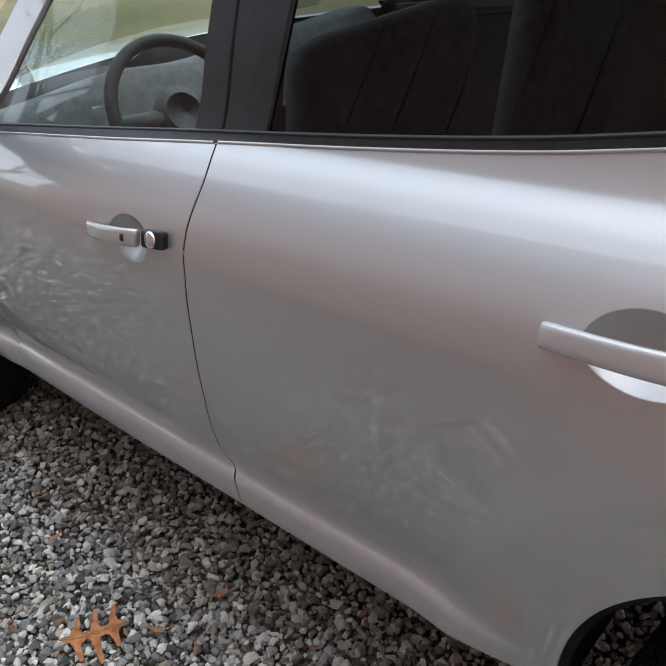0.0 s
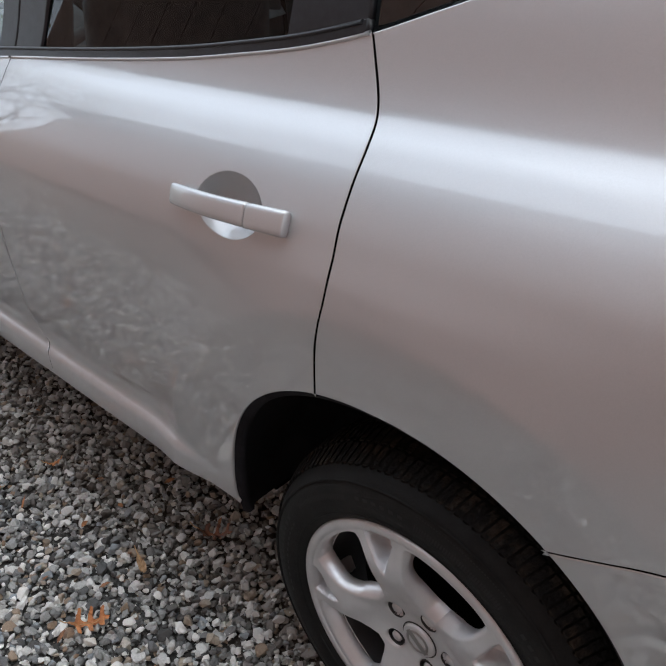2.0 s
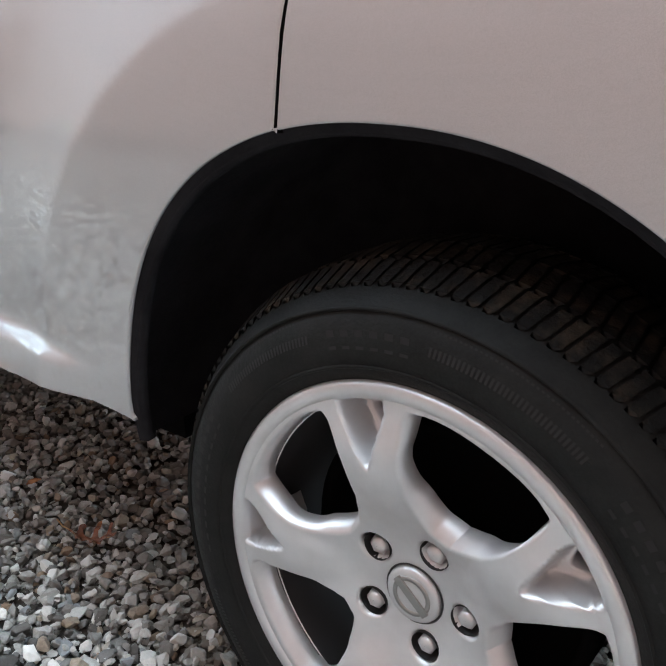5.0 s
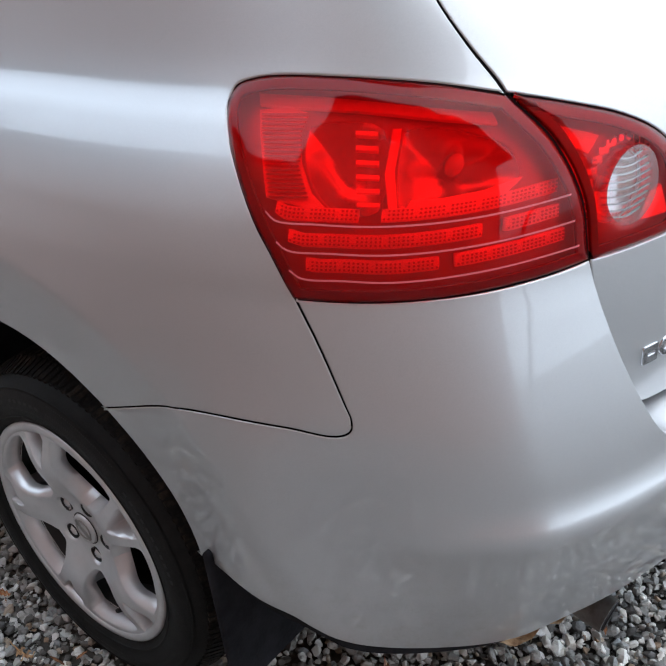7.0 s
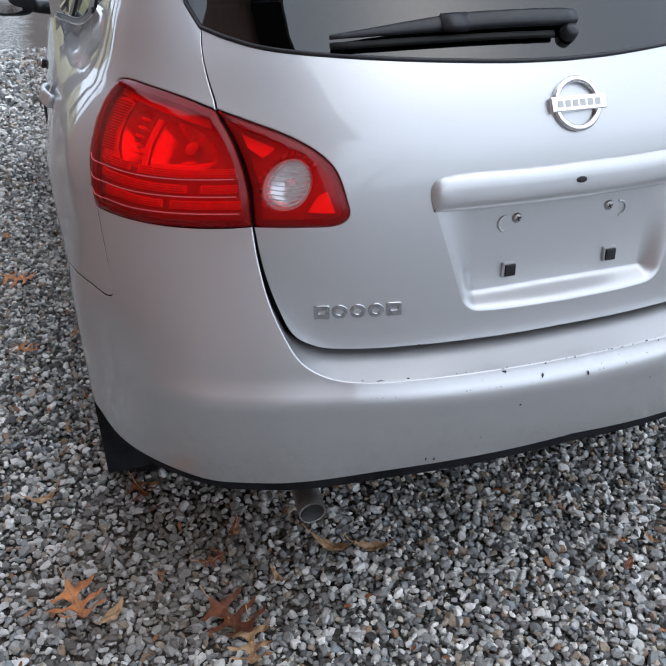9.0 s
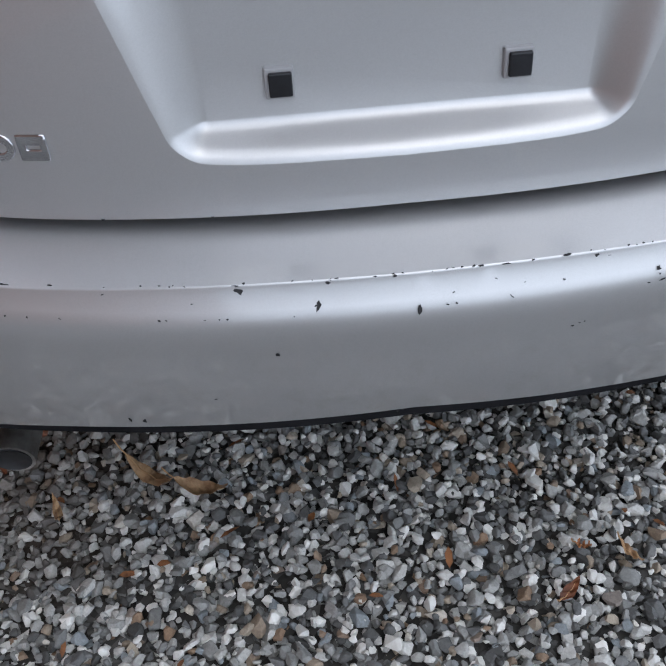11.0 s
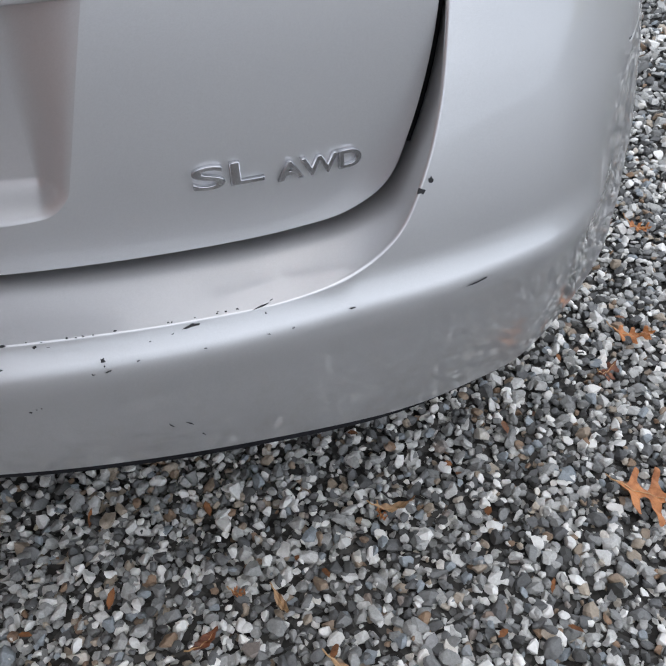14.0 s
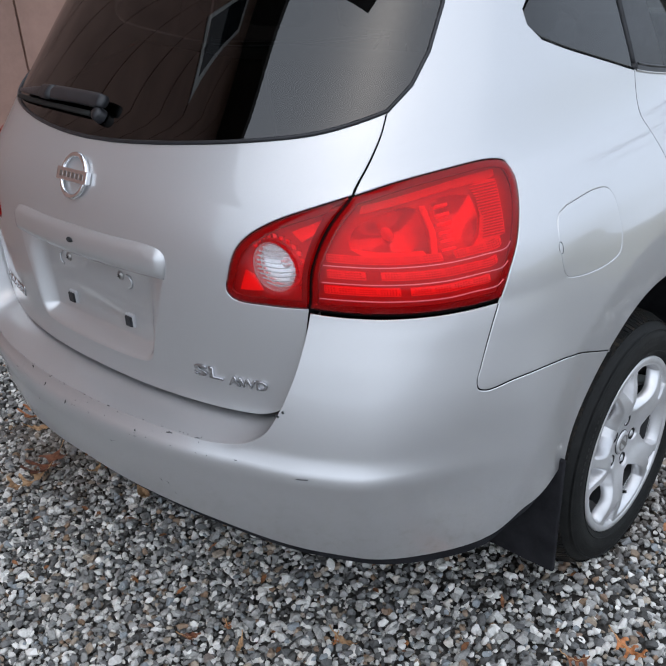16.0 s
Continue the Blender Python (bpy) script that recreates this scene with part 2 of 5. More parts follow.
def ground_material():
    m = material("gravel_bed", (0.1, 0.1, 0.09), 0.9)
    b = m.node_tree.nodes["Principled BSDF"]
    co = node(m, "ShaderNodeTexCoord")
    v = node(m, "ShaderNodeTexVoronoi", Scale=48.0)
    link(m, co, "Object", v, "Vector")
    # bed tones darkened to stand for the shade between the loose stones
    r = ramp(m, [(0.0, (0.022, 0.020, 0.018)), (0.5, (0.05, 0.047, 0.043)), (1.0, (0.11, 0.105, 0.098))])
    sep = node(m, "ShaderNodeSeparateColor")
    link(m, v, "Color", sep, "Color")
    link(m, sep, "Red", r, "Fac")
    # beyond the loose stones laid round the car the sheet takes the gravel's own paler tone
    far_gravel = ramp(m, [(0.0, (0.07, 0.068, 0.064)), (0.5, (0.2, 0.197, 0.187)), (1.0, (0.42, 0.41, 0.385))])
    link(m, sep, "Red", far_gravel, "Fac")
    here = node(m, "ShaderNodeSeparateXYZ")
    link(m, co, "Object", here, "Vector")
    wide = node(m, "ShaderNodeMath")
    wide.operation = "ABSOLUTE"
    link(m, here, "Y", wide, 0)
    edges = []
    for source, port, lo, hi in ((here, "X", 1.7, 2.3), (here, "X", -4.6, -5.4), (wide, 0, 2.2, 3.0)):
        e = node(m, "ShaderNodeMapRange")
        e.inputs["From Min"].default_value, e.inputs["From Max"].default_value = lo, hi
        link(m, source, port, e, "Value")
        edges.append(e)
    most = None
    for e in edges[1:]:
        mxm = node(m, "ShaderNodeMath")
        mxm.operation = "MAXIMUM"
        link(m, most or edges[0], 0, mxm, 0)
        link(m, e, "Result", mxm, 1)
        most = mxm
    bed = m.node_tree.nodes.new("ShaderNodeMix")
    bed.data_type = "RGBA"
    link(m, most, 0, bed, "Factor")
    link(m, r, "Color", bed, 6)
    link(m, far_gravel, "Color", bed, 7)
    far = node(m, "ShaderNodeTexNoise", Scale=0.25, Detail=6.0)
    link(m, co, "Object", far, "Vector")
    grass = ramp(m, [(0.4, (0.16, 0.15, 0.06)), (0.6, (0.26, 0.21, 0.1))])
    link(m, far, "Fac", grass, "Fac")
    xyz = node(m, "ShaderNodeSeparateXYZ")
    link(m, co, "Object", xyz, "Vector")
    mp = node(m, "ShaderNodeMapRange")
    mp.inputs["From Min"].default_value, mp.inputs["From Max"].default_value = -13.5, -14.5
    link(m, xyz, "X", mp, "Value")
    lawn = node(m, "ShaderNodeMapRange")
    lawn.inputs["From Min"].default_value, lawn.inputs["From Max"].default_value = 2.9, 3.6
    link(m, xyz, "Y", lawn, "Value")
    ahead = node(m, "ShaderNodeMapRange")
    ahead.inputs["From Min"].default_value, ahead.inputs["From Max"].default_value = -2.5, -3.5
    link(m, xyz, "X", ahead, "Value")
    corner = node(m, "ShaderNodeMath")
    corner.operation = "MULTIPLY"
    link(m, lawn, "Result", corner, 0)
    link(m, ahead, "Result", corner, 1)
    either = node(m, "ShaderNodeMath")
    either.operation = "MAXIMUM"
    link(m, mp, "Result", either, 0)
    link(m, corner, 0, either, 1)
    mx = m.node_tree.nodes.new("ShaderNodeMix")
    mx.data_type = "RGBA"
    link(m, either, 0, mx, "Factor")
    soil_shade = m.node_tree.nodes.new("ShaderNodeMix")
    soil_shade.data_type = "RGBA"
    soil_shade.inputs[7].default_value = (0.06, 0.042, 0.03, 1)
    link(m, soil_shade_share(m, co), 0, soil_shade, "Factor")
    link(m, bed, 2, soil_shade, 6)
    link(m, soil_shade, 2, mx, 6)
    link(m, grass, "Color", mx, 7)
    link(m, mx, 2, b, "Base Color")
    bp = node(m, "ShaderNodeBump", Strength=1.0, Distance=0.01)
    bp.invert = True
    link(m, v, "Distance", bp, "Height")
    link(m, bp, "Normal", b, "Normal")
    return m


STONE = stone_material()
GROUND = ground_material()


# ---------------------------------------------------------------- mesh helpers
def part(name, bm, mat, parent=None, label="", smooth=True):
    me = bpy.data.meshes.new(name)
    bm.to_mesh(me)
    bm.free()
    me.materials.append(mat)
    if smooth:
        me.polygons.foreach_set("use_smooth", [True] * len(me.polygons))
    ob = new(name, me)
    ob.parent = parent
    if label:
        tagged(ob, label)
    return ob


def mesh_part(name, verts, faces, mat, parent=None, label="", normals=None, smooth=True):
    me = bpy.data.meshes.new(name)
    me.from_pydata([tuple(map(float, v)) for v in verts], [], [tuple(map(int, q)) for q in faces])
    me.materials.append(mat)
    me.polygons.foreach_set("use_smooth", [smooth] * len(me.polygons))
    if normals is not None:
        me.normals_split_custom_set_from_vertices([tuple(map(float, n)) for n in normals])
    ob = new(name, me)
    ob.parent = parent
    if label:
        tagged(ob, label)
    return ob


def box_bm(bm, lo, hi, bevel=0.0):
    r = bmesh.ops.create_cube(bm, size=1.0)
    c = [(a + b) / 2 for a, b in zip(lo, hi)]
    d = [b - a for a, b in zip(lo, hi)]
    for v in r["verts"]:
        v.co = Vector([c[i] + v.co[i] * d[i] for i in range(3)])
    if bevel:
        es = list({e for v in r["verts"] for e in v.link_edges})
        bmesh.ops.bevel(bm, geom=es, offset=bevel, segments=2, affect="EDGES", profile=0.5)
    return bm


def lathe(profile, n=64, axis="y", centre=(0, 0, 0)):
    """A closed-round surface from (radius, along) pairs, turned about an axis."""
    verts, faces = [], []
    for i in range(n):
        a = 2 * math.pi * i / n
        for r, h in profile:
            p = (r * math.cos(a), h, r * math.sin(a)) if axis == "y" else (r * math.cos(a), r * math.sin(a), h) if axis == "z" else (h, r * math.cos(a), r * math.sin(a))
            verts.append([p[k] + centre[k] for k in range(3)])
    k = len(profile)
    for i in range(n):
        for j in range(k - 1):
            a, b = i * k + j, ((i + 1) % n) * k + j
            faces.append((a, b, b + 1, a + 1))
    return verts, faces


def curve_interp(xs, ys):
    """Monotone cubic through the given places."""
    xs, ys = np.array(xs, float), np.array(ys, float)
    h = np.diff(xs)
    d = np.diff(ys) / h
    m = np.zeros(len(xs))
    m[0], m[-1] = d[0], d[-1]
    for i in range(1, len(xs) - 1):
        if d[i - 1] * d[i] > 0:
            w1, w2 = 2 * h[i] + h[i - 1], h[i] + 2 * h[i - 1]
            m[i] = (w1 + w2) / (w1 / d[i - 1] + w2 / d[i])

    def f(x):
        x = np.asarray(x, float)
        i = np.clip(np.searchsorted(xs, x) - 1, 0, len(xs) - 2)
        t = (x - xs[i]) / h[i]
        return (1 + 2 * t) * (1 - t) ** 2 * ys[i] + t * (1 - t) ** 2 * h[i] * m[i] + t * t * (3 - 2 * t) * ys[i + 1] + t * t * (t - 1) * h[i] * m[i + 1]
    return f


def smooth_line(points, per=8):
    """A Catmull-Rom line through points."""
    p = np.array(points, float)
    q = np.vstack([2 * p[0] - p[1], p, 2 * p[-1] - p[-2]])
    out = []
    for i in range(1, len(q) - 2):
        a, b, c, d = q[i - 1:i + 3]
        l1, l2, l3 = (np.linalg.norm(v) ** 0.5 + 1e-9 for v in (b - a, c - b, d - c))
        m1 = (b - a) / l1 - (c - a) / (l1 + l2) + (c - b) / l2
        m2 = (c - b) / l2 - (d - b) / (l2 + l3) + (d - c) / l3
        for t in np.linspace(0, 1, per, endpoint=False):
            out.append((2 * t ** 3 - 3 * t * t + 1) * b + (t ** 3 - 2 * t * t + t) * m1 * l2 + (3 * t * t - 2 * t ** 3) * c + (t ** 3 - t * t) * m2 * l2)
    out.append(p[-1])
    return np.array(out)


def resample(loop, h):
    """A closed loop with no step longer than h, corners kept."""
    out = []
    for a, b in zip(loop, np.roll(loop, -1, axis=0)):
        n = max(1, int(math.ceil(np.linalg.norm(b - a) / h)))
        out += [a + (b - a) * k / n for k in range(n)]
    out = np.array(out)
    keep = np.linalg.norm(out - np.roll(out, 1, axis=0), axis=1) > 1e-4
    return out[keep]


def inside(poly, pts):
    x, y = pts[:, 0], pts[:, 1]
    res = np.zeros(len(pts), bool)
    for (x1, y1), (x2, y2) in zip(poly, np.roll(poly, -1, axis=0)):
        c = (y1 > y) != (y2 > y)
        with np.errstate(divide="ignore", invalid="ignore"):
            res ^= c & (x < (x2 - x1) * (y - y1) / (y2 - y1) + x1)
    return res


def area2(p):
    return float(np.sum(p[:, 0] * np.roll(p[:, 1], -1) - p[:, 1] * np.roll(p[:, 0], -1)))


def normals_of(surf, uv, e=0.003):
    u, v = uv[:, 0], uv[:, 1]
    a = surf(u + e, v) - surf(u - e, v)
    b = surf(u, v + e) - surf(u, v - e)
    n = np.cross(a, b)
    return n / np.maximum(np.linalg.norm(n, axis=1, keepdims=True), 1e-12)


def inset(loop, d):
    """The closed counter-clockwise loop drawn in by d."""
    t = np.roll(loop, -1, axis=0) - np.roll(loop, 1, axis=0)
    t /= np.maximum(np.linalg.norm(t, axis=1, keepdims=True), 1e-9)
    return loop + np.stack([-t[:, 1], t[:, 0]], 1) * d


def panel(name, outline, surf, mat, parent=None, label="", holes=(), off=0.0, h=0.02, edge=0.0015, depth=0.012, gap=0.0, dome=0.0, dome_w=0.03):
    """A sheet over the (u, v) region inside outline, laid on surf, with rolled edges."""
    from mathutils.geometry import delaunay_2d_cdt
    outer = np.array(outline, float)
    if area2(outer) < 0:
        outer = outer[::-1]
    outer = resample(outer, h)
    if gap:
        outer = inset(outer, gap)
    loops = [outer]
    for hole in holes:
        q = np.array(hole, float)
        if area2(q) > 0:
            q = q[::-1]
        loops.append(resample(q, h))
    lo, hi = outer.min(0), outer.max(0)
    gx, gy = np.meshgrid(np.arange(lo[0] + h / 2, hi[0], h), np.arange(lo[1] + h / 2, hi[1], h))
    grid = np.stack([gx.ravel(), gy.ravel()], 1)
    ok = inside(outer, grid)
    for q in loops[1:]:
        ok &= ~inside(q, grid)
    grid = grid[ok]
    rim = np.vstack(loops)
    if len(grid):
        near = np.full(len(grid), 9.0)
        for k in range(0, len(rim), 200):
            near = np.minimum(near, np.sqrt(((grid[:, None, :] - rim[None, k:k + 200]) ** 2).sum(2)).min(1))
        grid = grid[near > 0.45 * h]
    pts = np.vstack([rim, grid])
    edges, k = [], 0
    for q in loops:
        edges += [(k + i, k + (i + 1) % len(q)) for i in range(len(q))]
        k += len(q)
    vs, _, fs, ov, _, _ = delaunay_2d_cdt([Vector(p) for p in pts], edges, [], 0, 1e-6)
    uv = np.array([(v.x, v.y) for v in vs])
    tri = np.array([q[:3] for q in fs], int)
    mid = uv[tri].mean(1)
    ok = inside(outer, mid)
    for q in loops[1:]:
        ok &= ~inside(q, mid)
    tri = tri[ok]
    a, b, c = uv[tri[:, 0]], uv[tri[:, 1]], uv[tri[:, 2]]
    cr = (b - a)[:, 0] * (c - a)[:, 1] - (b - a)[:, 1] * (c - a)[:, 0]
    tri[cr < 0] = tri[cr < 0][:, ::-1]
    tri = tri[np.abs(cr) > 1e-10]
    new_of = {}
    for i, src in enumerate(ov):
        for s_ in src:
            new_of[s_] = i
    nrm = normals_of(surf, uv)
    pos = surf(uv[:, 0], uv[:, 1]) + nrm * off
    if dome:
        d = np.full(len(uv), 9.0)
        for k in range(0, len(outer), 200):
            d = np.minimum(d, np.sqrt(((uv[:, None, :] - outer[None, k:k + 200]) ** 2).sum(2)).min(1))
        w = np.clip(d / dome_w, 0, 1)
        pos = pos + nrm * (dome * np.sqrt(np.maximum(1 - (1 - w) ** 2, 0)))[:, None]
    verts, nors, faces = list(pos), list(nrm), [tuple(t) for t in tri]
    k = 0
    for q in loops:
        ids = [new_of[k + i] for i in range(len(q))]
        k += len(q)
        ring = pos[ids]
        n = nrm[ids]
        t = np.roll(ring, -1, axis=0) - np.roll(ring, 1, axis=0)
        o = np.cross(t, n)
        o /= np.maximum(np.linalg.norm(o, axis=1, keepdims=True), 1e-9)
        b1 = len(verts)
        verts += list(ring + o * edge - n * edge)
        nors += list((n + o) / 1.41421)
        b2 = len(verts)
        verts += list(ring + o * edge - n * (edge + depth))
        nors += list(o)
        m = len(q)
        for i in range(m):
            j = (i + 1) % m
            faces.append((ids[i], b1 + i, b1 + j, ids[j]))
            faces.append((b1 + i, b2 + i, b2 + j, b1 + j))
    ob = mesh_part(name, verts, faces, mat, parent, label, None if dome else nors)
    return ob


def sheet(name, fn, nu, nv, mat, parent=None, label="", wrap=False):
    """A grid over fn(u, v), u and v from 0 to 1."""
    verts = [fn(i / nu, j / nv) for i in range(nu + 1) for j in range(nv + 1)]
    faces = [(i * (nv + 1) + j, (i + 1) * (nv + 1) + j, (i + 1) * (nv + 1) + j + 1, i * (nv + 1) + j + 1) for i in range(nu) for j in range(nv)]
    return mesh_part(name, verts, faces, mat, parent, label)


def tube(name, points, radius, mat, parent=None, label="", n=10):
    """A round bar along points; radius may be a list."""
    p = [Vector(q) for q in points]
    rad = radius if isinstance(radius, (list, tuple)) else [radius] * len(p)
    verts, faces = [], []
    up = Vector((0.13, 0.21, 1)).normalized()
    for i, q in enumerate(p):
        t = (p[min(i + 1, len(p) - 1)] - p[max(i - 1, 0)]).normalized()
        a = t.cross(up).normalized()
        b = t.cross(a)
        for k in range(n):
            w = 2 * math.pi * k / n
            verts.append(q + (a * math.cos(w) + b * math.sin(w)) * rad[i])
    for i in range(len(p) - 1):
        for k in range(n):
            faces.append((i * n + k, (i + 1) * n + k, (i + 1) * n + (k + 1) % n, i * n + (k + 1) % n))
    faces.append(tuple(range(n - 1, -1, -1)))
    faces.append(tuple((len(p) - 1) * n + k for k in range(n)))
    return mesh_part(name, verts, faces, mat, parent, label)


# ---------------------------------------------------------------- the car's outer form
# x runs to the rear from the rear axle, y to the car's own right, z up from the ground
AXLE_Z = 0.321
FRONT_X = -2.69
half_width = curve_interp([.28, .36, .45, .52, .6, .75, .85, .92, .98, 1.03, 1.08, 1.115, 1.25, 1.5, 1.62],
                          [.83, .852, .864, .867, .873, .885, .888, .883, .868, .841, .804, .774, .722, .62, .56])
sill_step = curve_interp([.28, .36, .40, .452, .471, .479, .53, .62, 2.0], [-.01, .004, .012, .005, -.0115, -.0125, -.006, 0, 0])
rear_x = curve_interp([.3, .6, .75, .85, .97, 1.03, 1.094, 1.15, 1.233, 1.5, 1.62], [.90, .905, .907, .905, .897, .888, .866, .832, .762, .52, .36])
bumper_x = curve_interp([.28, .36, .456, .51, .566, .592, .603, .611, .637, .646, .68, .72, .8, .86, .92, 1.0], [.925, .95, .977, .990, .998, 1.002, 1.0018, .9985, .983, .981, .975, .966, .942, .921, .903, .89])
_q = np.linspace(0, math.pi / 2, 6001)
_cx = np.sin(_q) ** (2 / 4.4)
_cw = np.cos(_q) ** (2 / 2.05)
_cw[-1] = 0
_x0 = np.linspace(0, _cx[1], 200)[:-1]
_cx, _cw = np.concatenate([_x0, _cx[1:]]), np.concatenate([(1 - _x0 ** 4.4) ** (1 / 2.05), _cw[1:]])
_cl = np.concatenate([[0], np.cumsum(np.hypot(np.diff(_cx) * .93, np.diff(_cw) * .89))])
MID = float(_cl[-1])


def fade(e0, e1, x):
    t = np.clip((x - e0) / (e1 - e0), 0, 1)
    return t * t * (3 - 2 * t)


def taper(q):
    """How far the flank draws in towards the front."""
    q = np.minimum(q, 0) ** 2
    return .020 * q / (1 + .08 * q)


def body(s, z, back=rear_x):
    """The body's skin: s is x along the left flank, then the way round the tail, MID at the middle; past MID the right side mirrored."""
    s, z = np.broadcast_arrays(np.asarray(s, float), np.asarray(z, float))
    side = np.where(s > MID, 1.0, -1.0)
    q = np.where(s > MID, 2 * MID - s, s)
    qa = np.clip(q, 0, MID)
    x = np.where(q < 0, q, back(z) * np.interp(qa, _cl, _cx))
    w = np.where(q < 0, half_width(z) - taper(q) + sill_step(z) * fade(-.40, -.62, q), half_width(z) * np.interp(qa, _cl, _cw))
    # the nose closes in ahead of the front axle
    n = np.clip((-2.75 - q) / .85, 0, 1)
    w = w * (1 - n ** 3.2 * .42)
    for cx, swell_by in ((0, .017), (FRONT_X, .008)):
        r = np.hypot(x - cx, z - AXLE_Z)
        t = np.clip((.715 - r) / .14, 0, 1.08)
        swell = np.where(t < .97, t ** 1.6, .952 + .033 * (1 - (1 - np.clip((t - .97) / .06, 0, 1)) ** 2))
        w = w + swell_by * swell * fade(1.02, .93, z) * fade(.80, .50, np.abs(x - cx))
    # the lower corner is fuller than the lamp above it
    full = .045 * np.interp(z, [.3, .4, .5, .6, .7, .76, .84, .91], [.9, .95, 1, .9, .72, .55, .22, 0]) * fade(.34, .54, q) * fade(.90, .62, q)
    turn = np.clip((q - .3) / .9, 0, 1)
    x, w = x + full * turn, w + full * np.sqrt(1 - turn ** 2)
    return np.stack([x, side * w, z], -1)


def side_glass(s, z):
    """The side windows' evenly curved pane, straight on down behind the door's shoulder."""
    p = body(s, z)
    lower = np.maximum(1.25 - p[..., 2], 0)
    w = np.where(lower > 0, .722 + .395 * lower - taper(np.where(np.asarray(s) > MID, 2 * MID - np.asarray(s), s)), np.abs(p[..., 1]))
    p[..., 1] = np.sign(p[..., 1]) * w
    return p


def bumper(s, z):
    """The bumper's skin: flush with the body at its front ends, fuller towards the middle."""
    s, z = np.broadcast_arrays(np.asarray(s, float), np.asarray(z, float))
    q = np.where(s > MID, 2 * MID - s, s)
    k = fade(.64, .82, q)
    p = body(s, z, lambda h: rear_x(h) + (bumper_x(h) - rear_x(h)) * k)
    # shoulder that runs round the corner
    ridge_up = np.clip(1 - np.where(z > .6, (z - .6) / .29, (.6 - z) / .22), 0, 1)
    swell = .022 * ridge_up * np.where(z > .6, fade(.60, .76, q), fade(.60, .76, q)) * fade(1.06, .84, q)
    out = np.stack([p[..., 0] - .45, p[..., 1]], -1)
    out = out / np.maximum(np.linalg.norm(out, axis=-1, keepdims=True), 1e-6)
    p[..., :2] += out * swell[..., None]
    return p


def at_side(x, z):
    """The s of a place x on the flank at height z."""
    return float(x) if x < 0 else float(np.interp(x / float(rear_x(z)), _cx, _cl))


def at_rear(y, z, back=rear_x):
    s = float(np.interp(-abs(y) / float(half_width(z)), -_cw, _cl))
    return s if y <= 0 else 2 * MID - s


def flip(line):
    """The same line on the car's other side."""
    p = np.array(line, float)
    return np.stack([2 * MID - p[:, 0], p[:, 1]], 1)


def skin(s, z, surf=body, off=0.0):
    uv = np.array([[s, z]], float)
    n = normals_of(surf, uv)[0]
    return Vector(surf(uv[:, 0], uv[:, 1])[0] + n * off), Vector(n)


# ---------------------------------------------------------------- ground and building
def plain_box(name, lo, hi, mat, bevel=0.0, parent=None, label=""):
    return part(name, box_bm(bmesh.new(), lo, hi, bevel), mat, parent, label, smooth=False)


ground_bm = bmesh.new()
bmesh.ops.create_grid(ground_bm, x_segments=60, y_segments=60, size=400)
ground = tagged(part("ground", ground_bm, GROUND, smooth=False), "grey gravel drive with dry grass beyond", "ground", kind="structure")
ground.location.z = -0.002
ground.rotation_euler.y = math.atan(.027)


def ground_z(x):
    return .006 - .027 * x


def stones():
    """Crushed stone round the car: broken lumps with flat faces, larger and smaller, lying at all tilts."""
    rng = np.random.default_rng(5)

    def lump_of(points, cuts):
        """A convex lump with broken faces, as corners and triangles."""
        d = rng.normal(0, 1, (points, 3))
        d /= np.linalg.norm(d, axis=1, keepdims=True)
        for _ in range(cuts):
            n = rng.normal(0, 1, 3)
            n /= np.linalg.norm(n)
            d = d - np.maximum(d @ n - rng.uniform(.52, .80), 0)[:, None] * n
        d = d * np.array([1.3, rng.uniform(.82, 1.1), rng.uniform(.62, .95)])
        bm = bmesh.new()
        for p in d:
            bm.verts.new(p)
        hull = bmesh.ops.convex_hull(bm, input=bm.verts)
        loose = list({q for q in hull["geom_interior"] + hull["geom_unused"] if isinstance(q, bmesh.types.BMVert)})
        bmesh.ops.delete(bm, geom=loose, context="VERTS")
        bmesh.ops.triangulate(bm, faces=bm.faces)
        bmesh.ops.recalc_face_normals(bm, faces=bm.faces)
        bm.verts.index_update()
        out = np.array([q.co[:] for q in bm.verts]), np.array([[q.index for q in t.verts] for t in bm.faces])
        bm.free()
        return out

    def scatter(x0, x1, y0, y1, step, size, lift):
        gx, gy = np.meshgrid(np.arange(x0, x1, step), np.arange(y0, y1, step))
        p = np.stack([gx.ravel(), gy.ravel()], 1) + rng.uniform(-.62, .62, (gx.size, 2)) * step
        n = len(p)
        r = np.clip(size * rng.lognormal(-.04, .34, n), size * .45, size * 1.9)
        return np.column_stack([p, r * .2 + lift * rng.uniform(-.3, 1, n), r])

    keep = lambda a: a[~((a[:, 0] > -2.9) & (a[:, 0] < .25) & (np.abs(a[:, 1]) < .22))]
    near = keep(scatter(-2.6, 1.7, -1.65, 1.35, .0139, .0080, .009))
    under = np.vstack([scatter(.45, 1.5, -1.15, 1.15, .0135, .0086, .0), scatter(-1.7, -.1, -1.5, -.7, .0135, .0086, .0)])
    under[:, 2] -= .012
    far = np.vstack([scatter(-4.8, -2.6, -2.7, .2, .021, .0118, .007), scatter(-4.8, -2.6, .2, 2.6, .024, .0135, .007),
                     scatter(-2.6, .9, -2.72, -1.65, .024, .0135, .007), scatter(-2.6, .9, 1.35, 2.6, .022, .0124, .007),
                     scatter(.9, 2.6, -2.72, -1.65, .03, .016, .007), scatter(1.7, 2.6, -1.65, 1.35, .03, .016, .007),
                     scatter(-8, -4.8, -2.7, 3.0, .042, .021, .007)])
    verts, faces, total = [], [], 0
